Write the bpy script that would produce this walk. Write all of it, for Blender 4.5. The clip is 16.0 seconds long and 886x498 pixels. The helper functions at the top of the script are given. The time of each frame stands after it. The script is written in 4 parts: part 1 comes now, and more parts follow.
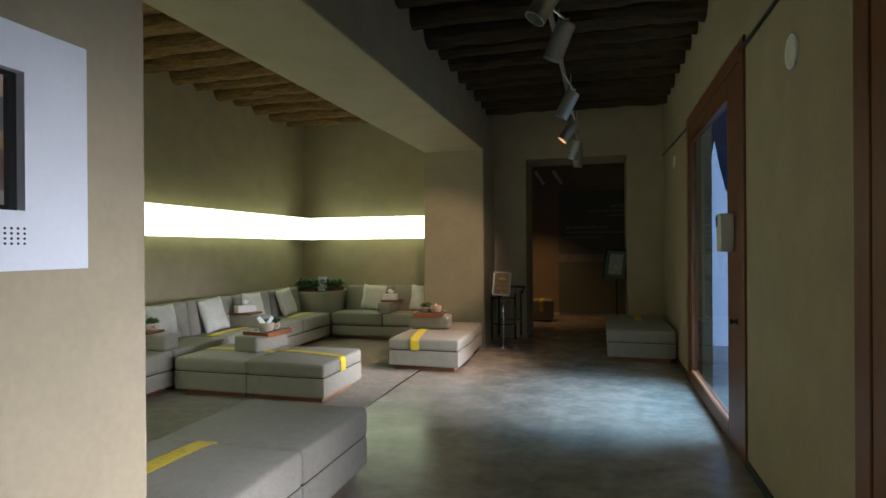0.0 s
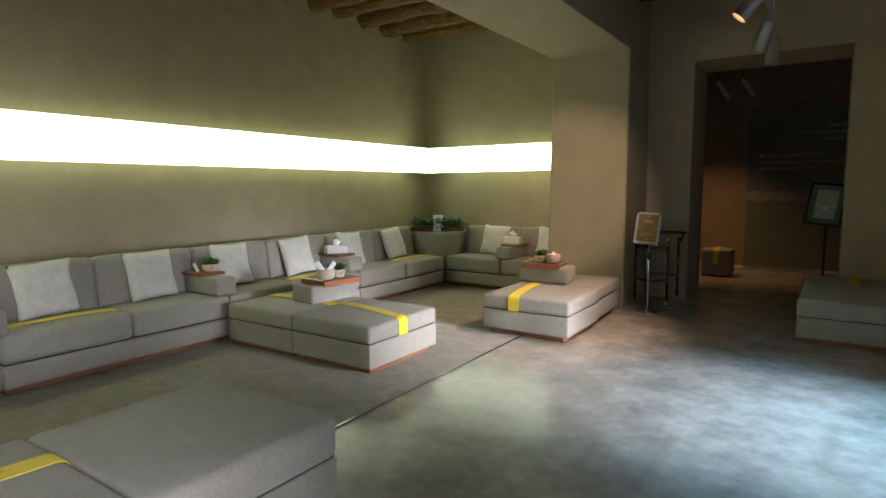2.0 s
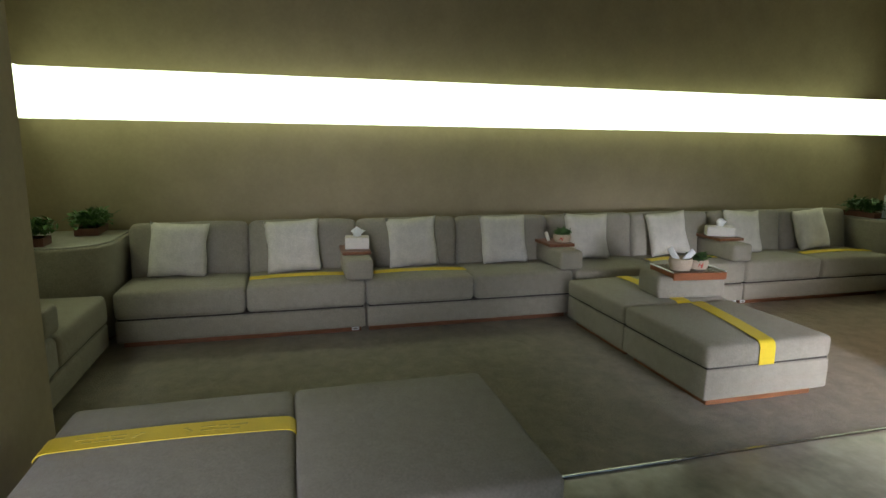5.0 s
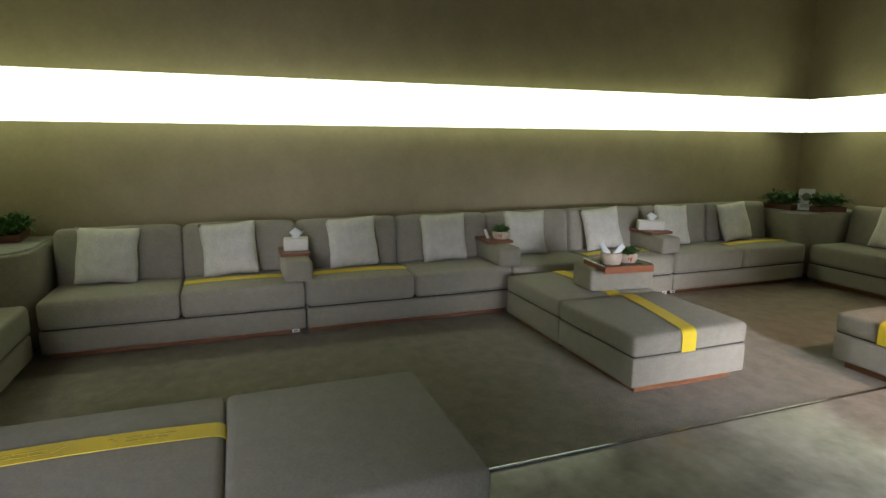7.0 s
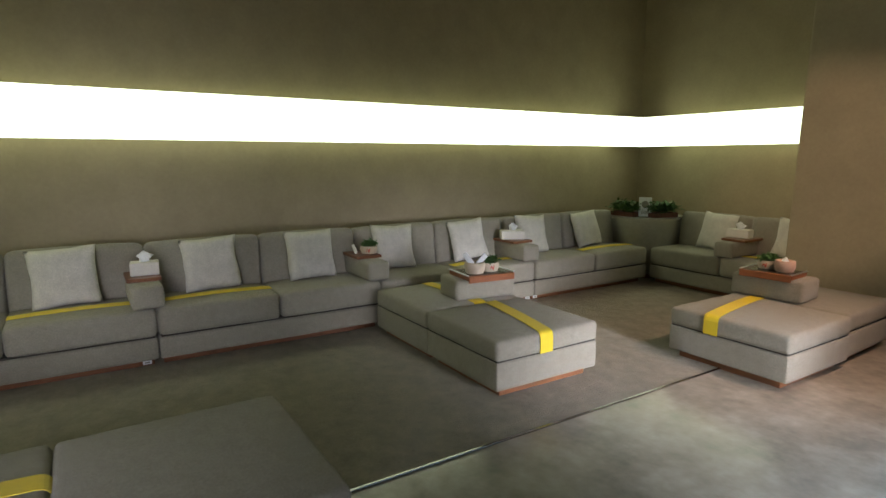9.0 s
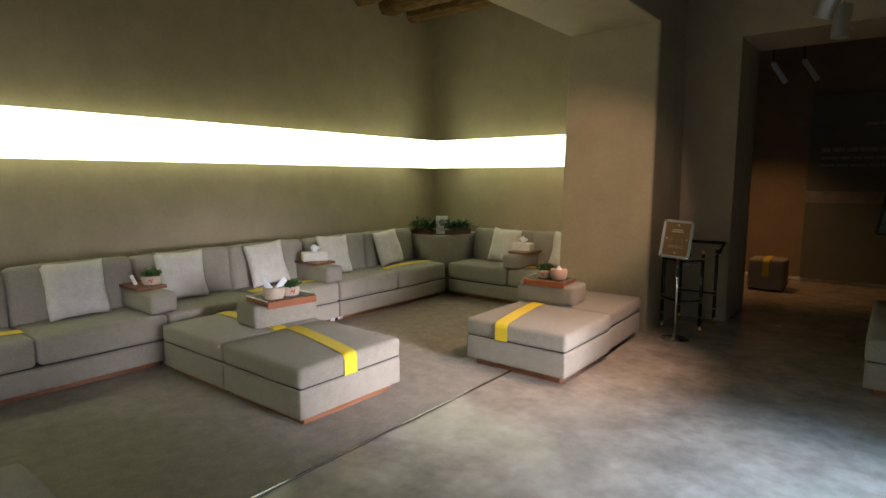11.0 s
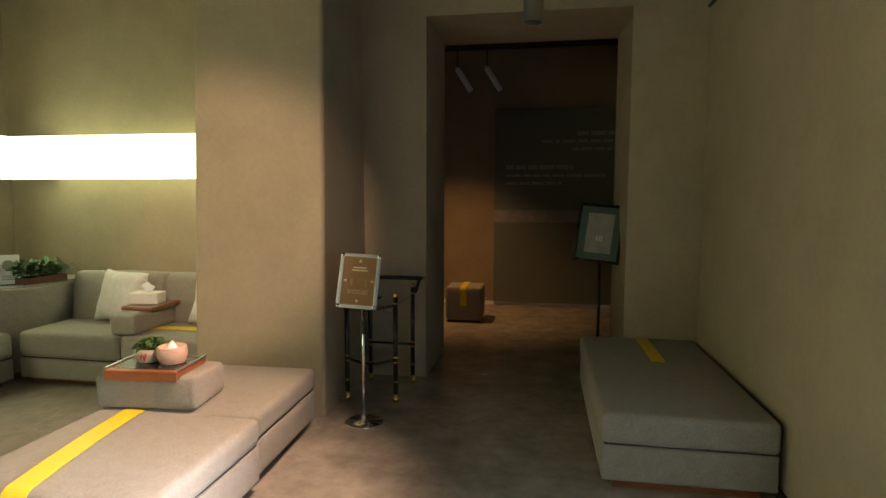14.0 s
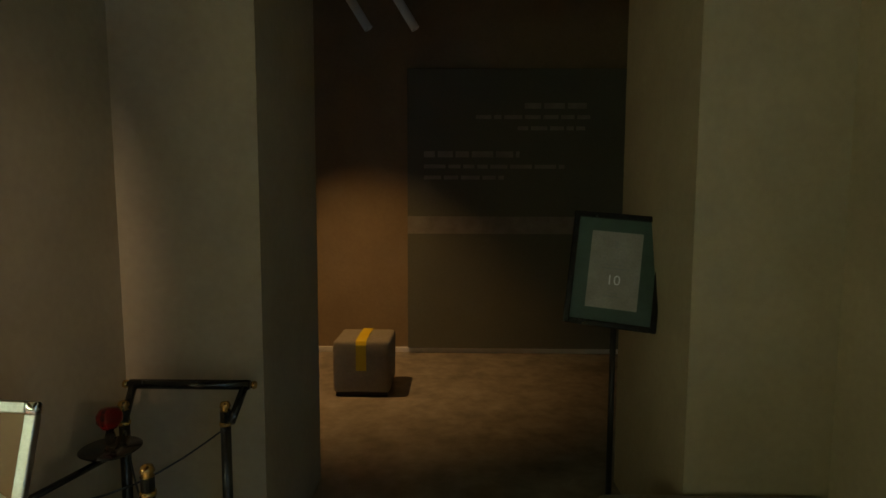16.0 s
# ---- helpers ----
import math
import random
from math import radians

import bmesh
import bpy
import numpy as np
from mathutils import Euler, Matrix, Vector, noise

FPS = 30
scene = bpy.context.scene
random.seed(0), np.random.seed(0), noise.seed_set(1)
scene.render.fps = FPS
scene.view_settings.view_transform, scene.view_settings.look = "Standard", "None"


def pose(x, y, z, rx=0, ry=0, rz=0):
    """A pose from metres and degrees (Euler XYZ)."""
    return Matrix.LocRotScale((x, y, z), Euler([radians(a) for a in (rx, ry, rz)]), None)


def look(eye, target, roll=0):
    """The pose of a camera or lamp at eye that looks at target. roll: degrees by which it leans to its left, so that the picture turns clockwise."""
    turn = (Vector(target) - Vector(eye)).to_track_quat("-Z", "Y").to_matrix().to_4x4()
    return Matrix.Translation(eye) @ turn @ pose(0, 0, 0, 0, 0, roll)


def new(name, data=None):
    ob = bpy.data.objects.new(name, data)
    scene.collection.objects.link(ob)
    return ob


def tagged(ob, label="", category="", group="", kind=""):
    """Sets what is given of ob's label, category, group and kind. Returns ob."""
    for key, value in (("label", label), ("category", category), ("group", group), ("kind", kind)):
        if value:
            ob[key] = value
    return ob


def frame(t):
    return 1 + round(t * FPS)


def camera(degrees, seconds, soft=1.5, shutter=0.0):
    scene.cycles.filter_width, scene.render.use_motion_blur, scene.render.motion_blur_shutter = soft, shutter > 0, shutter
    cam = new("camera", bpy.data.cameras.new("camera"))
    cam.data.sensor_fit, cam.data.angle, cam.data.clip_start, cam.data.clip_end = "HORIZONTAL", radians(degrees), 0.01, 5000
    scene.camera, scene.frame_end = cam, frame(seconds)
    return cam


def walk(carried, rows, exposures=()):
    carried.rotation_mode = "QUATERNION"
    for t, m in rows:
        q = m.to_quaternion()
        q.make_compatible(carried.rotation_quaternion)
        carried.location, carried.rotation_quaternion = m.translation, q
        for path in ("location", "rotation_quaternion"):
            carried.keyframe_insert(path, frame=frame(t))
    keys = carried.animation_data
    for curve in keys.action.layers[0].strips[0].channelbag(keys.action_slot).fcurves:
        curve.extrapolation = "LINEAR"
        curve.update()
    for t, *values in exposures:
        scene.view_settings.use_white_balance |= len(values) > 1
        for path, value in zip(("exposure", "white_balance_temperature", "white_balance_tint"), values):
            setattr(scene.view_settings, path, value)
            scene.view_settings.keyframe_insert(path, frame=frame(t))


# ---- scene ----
cam = camera(75.5, 16.0)
PATH = [
    (0, (0.479, -0.023, 1.436), (-0.055, 1.905, 1.433), -0.4),
    (0.5, (0.548, 0.358, 1.422), (-0.087, 2.254, 1.349), -0.1),
    (1, (0.654, 0.735, 1.362), (-0.02, 2.613, 1.231), -0.3),
    (1.5, (0.695, 1.185, 1.371), (-0.134, 2.998, 1.207), -0.2),
    (2, (0.698, 1.689, 1.374), (-0.407, 3.342, 1.16), -0.3),
    (2.5, (0.56, 2.095, 1.371), (-0.859, 3.484, 1.137), -0.1),
    (3, (0.452, 2.385, 1.438), (-1.204, 3.476, 1.178), 0.3),
    (3.5, (0.513, 2.533, 1.468), (-1.279, 3.369, 1.166), 0.6),
    (4, (0.516, 2.519, 1.451), (-1.34, 3.186, 1.119), 0.7),
    (4.2, (0.5, 2.516, 1.444), (-1.371, 3.135, 1.102), 0.8),
    (5.3, (0.515, 2.59, 1.44), (-1.395, 3.095, 1.08), 0.6),
    (6.5, (0.569, 2.620, 1.458), (-1.307, 3.205, 1.084), 0.3),
    (7, (0.570, 2.635, 1.464), (-1.274, 3.309, 1.097), 0.3),
    (7.5, (0.571, 2.660, 1.470), (-1.241, 3.425, 1.110), 0.3),
    (8, (0.585, 2.676, 1.470), (-1.185, 3.532, 1.117), 0.2),
    (8.5, (0.606, 2.700, 1.460), (-1.121, 3.654, 1.126), 0.0),
    (10.8, (0.607, 2.752, 1.464), (-0.688, 4.254, 1.209), 0.2),
    (11, (0.63, 2.767, 1.462), (-0.603, 4.323, 1.216), 0.1),
    (11.5, (0.655, 2.786, 1.465), (-0.405, 4.466, 1.235), 0.0),
    (12, (0.646, 2.88, 1.457), (-0.27, 4.647, 1.254), -0.0),
    (12.5, (0.578, 3.178, 1.464), (-0.196, 5.013, 1.279), -0.1),
    (13, (0.449, 3.588, 1.43), (-0.169, 5.482, 1.248), 0.1),
    (13.5, (0.315, 4.057, 1.424), (-0.166, 5.99, 1.244), 0.2),
    (14, (0.226, 4.645, 1.438), (-0.111, 6.609, 1.263), 0.2),
    (14.5, (0.129, 5.252, 1.449), (-0.112, 7.231, 1.282), 0.3),
    (15, (0.072, 5.848, 1.473), (-0.073, 7.835, 1.29), 0.5),
    (15.5, (0.003, 6.458, 1.459), (-0.089, 8.448, 1.282), 0.4),
    (16, (0.009, 7.07, 1.467), (-0.022, 9.062, 1.286), 0.2),
]
walk(cam, [(t, look(eye, target, roll)) for t, eye, target, roll in PATH],
     exposures=[(0.0, -0.40, 6350, -1), (1.5, 0.02, 6350, 1), (2.0, -0.02, 6400, 1), (3.0, -0.42, 6550, 2), (4.0, -0.70, 6600, 0), (8.5, -0.66, 6650, 1), (11.0, -0.22, 6850, 9), (12.5, 0.03, 7100, 11), (13.5, 0.42, 7150, 8), (14.5, 0.52, 7050, 3), (15.5, 0.44, 7100, -4), (16.0, 0.34, 7250, -7)])

# ---- light ----
world = bpy.data.worlds.new("world")
scene.world = world
world.use_nodes = True
wt = world.node_tree
sky = wt.nodes.new("ShaderNodeTexSky")
sky.sky_type = 'NISHITA'
sky.sun_disc = False
sky.sun_elevation = radians(42)
sky.sun_rotation = radians(250)
wt.nodes["Background"].inputs[1].default_value = 0.15
wt.links.new(sky.outputs[0], wt.nodes["Background"].inputs[0])

STRIP_GLOW = 4.6
SLIT_GLOW = 2.4


def lamp(name, kind, power, colour, m, **settings):
    data = bpy.data.lights.new(name, kind)
    data.energy, data.color = power, colour
    for key, value in settings.items():
        if key == "shape":
            data.shape = value
        elif key == "size":
            data.size = value
        elif key == "size_y":
            data.size_y = value
        elif key == "spread":
            data.spread = value
        elif key == "spot":
            data.spot_size = value
        elif key == "blend":
            data.spot_blend = value
        elif key == "radius":
            data.shadow_soft_size = value
    ob = new(name, data)
    ob.matrix_world = m
    return ob


# daylight through the glazed door, lit track spots, and the spot of the far room
lamp("door_daylight", 'AREA', 18, (0.34, 0.61, 1.0), look((2.05, 5.38, 2.35), (0.85, 5.40, 0.0)), shape='RECTANGLE', size=1.6, size_y=0.7, spread=radians(48))
lamp("door_daylight", 'AREA', 22, (0.87, 0.83, 1.0), look((1.66, 5.38, 0.80), (-1.5, 5.70, 0.12)), shape='RECTANGLE', size=1.7, size_y=1.1, spread=radians(32))
lamp("door_daylight", 'AREA', 22, (0.88, 0.82, 1.0), look((1.85, 1.25, 1.15), (-1.0, 1.75, 0.35)), shape='RECTANGLE', size=1.6, size_y=1.5, spread=radians(64))
lamp("track_spot_light", 'SPOT', 330, (1.0, 0.66, 0.53), look((-0.12, 6.96, 2.60), (-1.52, 6.85, 0.25)), spot=radians(64), blend=1.0, radius=0.05)
lamp("track_spot_light", 'SPOT', 460, (1.0, 0.68, 0.56), look((-0.02, 3.52, 2.84), (-1.88, 8.2, 1.35)), spot=radians(24), blend=0.7, radius=0.05)
lamp("far_room_spot_light", 'SPOT', 105, (1.0, 0.52, 0.23), look((-1.30, 11.10, 2.95), (-0.62, 11.75, 0.0)), spot=radians(70), blend=1.0, radius=0.03)


# ---- materials ----
def mat(name, colour, rough=0.8, metal=0.0, scale=8.0, vary=0.25, bump=0.15, fine=120.0, fine_vary=0.1, coat=0.0, dark=None, stretch=(1, 1, 1), random_vary=0.0, rough_vary=0.1, detail=6.0, low_at=0.3, high_at=0.7):
    """A procedural surface: base colour with large stains and fine grain, and a bump of both."""
    m = bpy.data.materials.new(name)
    m.use_nodes = True
    t = m.node_tree
    n, l = t.nodes, t.links
    b = n["Principled BSDF"]
    tc = n.new("ShaderNodeTexCoord")
    mp = n.new("ShaderNodeMapping")
    mp.inputs["Scale"].default_value = stretch
    l.new(tc.outputs["Object"], mp.inputs[0])
    big = n.new("ShaderNodeTexNoise")
    big.inputs["Scale"].default_value, big.inputs["Detail"].default_value, big.inputs["Roughness"].default_value = scale, detail, 0.6
    small = n.new("ShaderNodeTexNoise")
    small.inputs["Scale"].default_value, small.inputs["Detail"].default_value = fine, 3
    l.new(mp.outputs[0], big.inputs[0])
    l.new(mp.outputs[0], small.inputs[0])
    ramp = n.new("ShaderNodeValToRGB")
    low = dark or tuple(c * (1 - vary) for c in colour)
    high = tuple(min(1, c * (1 + vary * 0.6)) for c in colour)
    ramp.color_ramp.elements[0].position, ramp.color_ramp.elements[0].color = low_at, (*low, 1)
    ramp.color_ramp.elements[1].position, ramp.color_ramp.elements[1].color = high_at, (*high, 1)
    l.new(big.outputs[0], ramp.inputs[0])
    grain = n.new("ShaderNodeMapRange")
    grain.inputs["To Min"].default_value, grain.inputs["To Max"].default_value = 1 - fine_vary * 2, 1 + fine_vary * 2
    l.new(small.outputs[0], grain.inputs[0])
    mul = n.new("ShaderNodeMix")
    mul.data_type, mul.blend_type = 'RGBA', 'MULTIPLY'
    mul.inputs[0].default_value = 1.0
    l.new(ramp.outputs[0], mul.inputs[6])
    l.new(grain.outputs[0], mul.inputs[7])
    out = mul.outputs[2]
    if random_vary:
        info = n.new("ShaderNodeObjectInfo")
        r = n.new("ShaderNodeMapRange")
        r.inputs["To Min"].default_value, r.inputs["To Max"].default_value = 1 - random_vary, 1 + random_vary
        l.new(info.outputs["Random"], r.inputs[0])
        mul2 = n.new("ShaderNodeMix")
        mul2.data_type, mul2.blend_type = 'RGBA', 'MULTIPLY'
        mul2.inputs[0].default_value = 1.0
        l.new(out, mul2.inputs[6])
        l.new(r.outputs[0], mul2.inputs[7])
        out = mul2.outputs[2]
    l.new(out, b.inputs["Base Color"])
    rr = n.new("ShaderNodeMapRange")
    rr.inputs["To Min"].default_value, rr.inputs["To Max"].default_value = max(0.02, rough - rough_vary), min(1, rough + rough_vary)
    l.new(big.outputs[0], rr.inputs[0])
    l.new(rr.outputs[0], b.inputs["Roughness"])
    b.inputs["Metallic"].default_value = metal
    b.inputs["Coat Weight"].default_value = coat
    if bump:
        add = n.new("ShaderNodeMath")
        add.operation = 'MULTIPLY_ADD'
        add.inputs[1].default_value = 0.35
        l.new(small.outputs[0], add.inputs[0])
        l.new(big.outputs[0], add.inputs[2])
        bp = n.new("ShaderNodeBump")
        bp.inputs["Strength"].default_value, bp.inputs["Distance"].default_value = bump, 0.02
        l.new(add.outputs[0], bp.inputs["Height"])
        l.new(bp.outputs[0], b.inputs["Normal"])
    return m


def weave(name, colour, threads=260.0, vary=0.12, bump=0.35, random_vary=0.05, fine=230.0, scale=5.0, ribs=0.0, depth=0.004):
    """A woven cloth: crossing threads, slubs and a soft sheen."""
    m = mat(name, colour, rough=0.95, scale=scale, vary=vary, bump=0.0, fine=fine, fine_vary=0.15, random_vary=random_vary)
    t = m.node_tree
    n, l = t.nodes, t.links
    b = n["Principled BSDF"]
    tc = n.new("ShaderNodeTexCoord")
    waves = []
    for axis in ("X", "Y", "Z"):
        w = n.new("ShaderNodeTexWave")
        w.bands_direction = axis
        w.inputs["Scale"].default_value, w.inputs["Distortion"].default_value, w.inputs["Detail"].default_value = threads / 6.28, 1.5, 1
        l.new(tc.outputs["Object"], w.inputs[0])
        waves.append(w)
    a = n.new("ShaderNodeMath")
    l.new(waves[0].outputs[1], a.inputs[0])
    l.new(waves[1].outputs[1], a.inputs[1])
    c = n.new("ShaderNodeMath")
    l.new(a.outputs[0], c.inputs[0])
    l.new(waves[2].outputs[1], c.inputs[1])
    bp = n.new("ShaderNodeBump")
    bp.inputs["Strength"].default_value, bp.inputs["Distance"].default_value = bump, depth
    l.new(c.outputs[0], bp.inputs["Height"])
    l.new(bp.outputs[0], b.inputs["Normal"])
    if ribs:
        shade = n.new("ShaderNodeMapRange")
        shade.inputs["To Min"].default_value, shade.inputs["To Max"].default_value = 1 - ribs, 1 + ribs * 0.6
        l.new(waves[0].outputs[1], shade.inputs[0])
        mul = n.new("ShaderNodeMix")
        mul.data_type, mul.blend_type = 'RGBA', 'MULTIPLY'
        mul.inputs[0].default_value = 1.0
        l.new(b.inputs["Base Color"].links[0].from_socket, mul.inputs[6])
        l.new(shade.outputs[0], mul.inputs[7])
        l.new(mul.outputs[2], b.inputs["Base Color"])
    b.inputs["Sheen Weight"].default_value = 0.15
    return m


def glow(name, colour, strength, base=0.8):
    m = bpy.data.materials.new(name)
    m.use_nodes = True
    b = m.node_tree.nodes["Principled BSDF"]
    b.inputs["Base Color"].default_value = (base, base, base, 1)
    b.inputs["Emission Color"].default_value, b.inputs["Emission Strength"].default_value = (*colour, 1), strength
    return m


def glass(name, colour, rough=0.0, ior=1.45):
    m = bpy.data.materials.new(name)
    m.use_nodes = True
    b = m.node_tree.nodes["Principled BSDF"]
    b.inputs["Base Color"].default_value = (*colour, 1)
    b.inputs["Transmission Weight"].default_value, b.inputs["Roughness"].default_value, b.inputs["IOR"].default_value = 1.0, rough, ior
    return m


PLASTER = mat("clay_plaster", (0.365, 0.302, 0.193), rough=0.92, scale=3.4, vary=0.10, bump=0.12, fine=34, fine_vary=0.05)
CONCRETE = mat("polished_concrete", (0.36, 0.32, 0.26), rough=0.23, scale=3.4, vary=0.40, bump=0.15, fine=13, fine_vary=0.13, rough_vary=0.10, detail=5.0, low_at=0.25, high_at=0.75)
CONCRETE.node_tree.nodes["Principled BSDF"].inputs["IOR"].default_value = 1.5
CARPET = weave("loop_pile_carpet", (0.45, 0.398, 0.300), threads=430, bump=0.8, vary=0.22, fine=90.0, scale=9.0, ribs=0.22, depth=0.007)
SOFA = weave("grey_beige_linen", (0.298, 0.272, 0.215), threads=900, bump=0.35, vary=0.10, fine=110.0, scale=18.0)
PILLOW = weave("off_white_linen", (0.64, 0.61, 0.54), threads=900, bump=0.35, fine=120.0, scale=12.0)
WALNUT = mat("stained_wood", (0.22, 0.085, 0.032), rough=0.42, scale=6, vary=0.35, bump=0.08, fine=40, fine_vary=0.12, stretch=(1, 9, 9), random_vary=0.08)
TRAYWOOD = mat("red_brown_tray_wood", (0.27, 0.085, 0.028), rough=0.38, scale=7, vary=0.3, bump=0.06, fine=45, fine_vary=0.1, stretch=(1, 8, 8), coat=0.2)
DOORWOOD = mat("door_hardwood", (0.15, 0.05, 0.014), rough=0.5, scale=4, vary=0.35, bump=0.08, fine=30, fine_vary=0.12, stretch=(8, 8, 0.8), coat=0.04)
# one palm wood in two tones: the corridor's shade is in the darker
PALM_SHADE = mat("shaded_palm_wood", (0.044, 0.028, 0.010), rough=0.9, scale=9, vary=0.55, bump=0.6, fine=60, fine_vary=0.2, stretch=(0.5, 3, 3))
PALM_LIT = mat("lit_brown_palm_wood", (0.16, 0.086, 0.024), rough=0.9, scale=11, vary=0.6, bump=0.8, fine=60, fine_vary=0.25, stretch=(0.6, 3, 3))
TAPE = mat("yellow_tape", (0.74, 0.55, 0.03), rough=0.55, scale=10, vary=0.06, bump=0.02, fine=90, fine_vary=0.03)
TAPE_PRINT = mat("tape_print", (0.52, 0.39, 0.03), rough=0.6, bump=0)
WHITE = mat("white_lacquer", (0.78, 0.79, 0.80), rough=0.35, scale=3, vary=0.03, bump=0.01, fine=60, fine_vary=0.02)
OFFWHITE = mat("cream_card", (0.70, 0.66, 0.58), rough=0.6, scale=9, vary=0.05, bump=0.02)
TISSUE = mat("tissue_paper", (0.85, 0.86, 0.86), rough=0.9, vary=0.04, bump=0.1)
BLACK = mat("black_lacquer", (0.012, 0.012, 0.011), rough=0.25, vary=0.2, bump=0.01, coat=0.3)
MATTBLACK = mat("matt_black_metal", (0.016, 0.016, 0.016), rough=0.5, vary=0.2, bump=0.01)
STEEL = mat("steel_strip", (0.40, 0.39, 0.38), rough=0.2, metal=1.0, vary=0.2, bump=0.02)
PLANTERWOOD = mat("dark_planter_wood", (0.12, 0.045, 0.032), rough=0.5, scale=6, vary=0.3, bump=0.06, fine=40)
CHROME = mat("chrome", (0.78, 0.79, 0.80), rough=0.12, metal=1.0, vary=0.03, bump=0, rough_vary=0.05)
ALU = mat("brushed_aluminium", (0.62, 0.63, 0.64), rough=0.34, metal=1.0, vary=0.06, bump=0.02, fine=150)
BRASS = mat("polished_brass", (0.80, 0.56, 0.20), rough=0.18, metal=1.0, vary=0.08, bump=0)
COPPER_SHEET = mat("printed_copper_card", (0.31, 0.165, 0.062), rough=0.42, scale=5, vary=0.08, bump=0.01, fine=80, fine_vary=0.03)
GOLD_PRINT = mat("pale_gold_print", (0.72, 0.60, 0.36), rough=0.5, bump=0)
ARMWOOD = mat("dark_armrest_tray_wood", (0.19, 0.068, 0.026), rough=0.4, scale=7, vary=0.3, bump=0.06, fine=45, fine_vary=0.1, stretch=(1, 8, 8), coat=0.15)
COPPER = mat("copper_bead", (0.72, 0.33, 0.19), rough=0.35, metal=0.6, vary=0.1, bump=0.02)
POT_CREAM = mat("cream_ribbed_pot", (0.52, 0.42, 0.31), rough=0.55, scale=12, vary=0.1, bump=0.1)
POT_PINK = mat("pink_ribbed_pot", (0.58, 0.38, 0.28), rough=0.5, scale=12, vary=0.1, bump=0.1)
RED_PRINT = mat("red_print", (0.50, 0.03, 0.02), rough=0.5, bump=0)
LEAF = mat("houseplant_leaf", (0.08, 0.17, 0.045), rough=0.5, scale=30, vary=0.5, bump=0.05, random_vary=0.2)
SOIL = mat("potting_soil", (0.04, 0.028, 0.02), rough=1.0, scale=40, vary=0.5, bump=0.6)
PEBBLE = mat("pale_stone_top", (0.34, 0.33, 0.29), rough=0.35, scale=30, vary=0.35, bump=0.15)
# the same clay plaster, darkened in colour to keep the far room dim
FAR_PLASTER = mat("dimmed_clay_plaster", (0.30, 0.23, 0.15), rough=0.92, scale=3.4, vary=0.12, bump=0.12, fine=34, fine_vary=0.05)
SCREEN_PANEL = mat("printed_wall_panel", (0.14, 0.15, 0.124), rough=0.6, scale=2, vary=0.08, bump=0.02)
PANEL_BAND = mat("panel_band_print", (0.27, 0.265, 0.24), rough=0.6, bump=0)
PANEL_TEXT = mat("panel_text_print", (0.34, 0.33, 0.29), rough=0.6, bump=0)
DARKROOM = mat("far_room_dark_ceiling", (0.03, 0.028, 0.025), rough=0.9, bump=0.1)
GREENBOARD = mat("dark_green_mount", (0.045, 0.085, 0.065), rough=0.45, bump=0.02)
GREYBOARD = mat("grey_print", (0.30, 0.285, 0.245), rough=0.5, bump=0.02)
NAVY = mat("navy_yard_backing", (0.02, 0.045, 0.11), rough=0.9, scale=6, vary=0.3, bump=0.1)
# the yard's daylight, put into a surface that glows by itself
YARD_GLOW = glow("yard_daylight_glow", (0.34, 0.48, 0.92), 0.85)
PAVING = mat("pale_paving", (0.60, 0.61, 0.62), rough=0.8, scale=4, vary=0.15, bump=0.1)
REDGLASS = glass("red_glass", (0.6, 0.02, 0.02))
CLEAR = glass("clear_glass", (0.95, 0.97, 0.97))
PANE = glass("door_pane_glass", (0.86, 0.93, 0.97), ior=1.12)
STRIP = glow("light_box_diffuser", (0.92, 1.0, 0.72), STRIP_GLOW)
SLIT = glow("light_slot", (0.92, 1.0, 0.60), SLIT_GLOW)
LIT_LENS = glow("lit_lamp_lens", (1.0, 0.36, 0.13), 1.6)
SCREEN_SKY = glow("screen_pink_sky", (0.55, 0.36, 0.32), 0.3, 0.02)
SCREEN_HAZE = glow("screen_grey_haze", (0.16, 0.16, 0.18), 0.25, 0.02)
SCREEN_SAND = glow("screen_ochre_hills", (0.22, 0.13, 0.05), 0.5, 0.02)
SCREEN_EARTH = glow("screen_brown_earth", (0.09, 0.045, 0.03), 0.5, 0.02)
SCREEN_PALE = glow("screen_pale_band", (0.42, 0.36, 0.34), 0.3, 0.02)


# ---- mesh helpers ----
def link_mesh(name, bm, material, parent=None, label="", smooth=False):
    me = bpy.data.meshes.new(name)
    bmesh.ops.recalc_face_normals(bm, faces=bm.faces[:])
    if smooth:
        for f in bm.faces:
            f.smooth = True
    bm.to_mesh(me)
    bm.free()
    me.materials.append(material)
    ob = new(name, me)
    if parent:
        ob.parent = parent
    if label:
        ob["label"] = label
    return ob


def part(name, bm, material, parent, label="", smooth=False):
    return link_mesh(name, bm, material, parent, label, smooth)


def thing(name, m, label, category, group=""):
    ob = new(name)
    ob.empty_display_size = 0.1
    ob.matrix_world = m
    return tagged(ob, label, category, group)


def add_box(bm, x0, x1, y0, y1, z0, z1, bevel=0.0, segments=2):
    vs = [bm.verts.new((x, y, z)) for x in (x0, x1) for y in (y0, y1) for z in (z0, z1)]
    fs = [bm.faces.new([vs[i] for i in q]) for q in ((0, 1, 3, 2), (4, 6, 7, 5), (0, 4, 5, 1), (2, 3, 7, 6), (0, 2, 6, 4), (1, 5, 7, 3))]
    if bevel:
        es = list({e for f in fs for e in f.edges})
        bmesh.ops.bevel(bm, geom=es, offset=bevel, segments=segments, profile=0.5, affect='EDGES')
    return bm


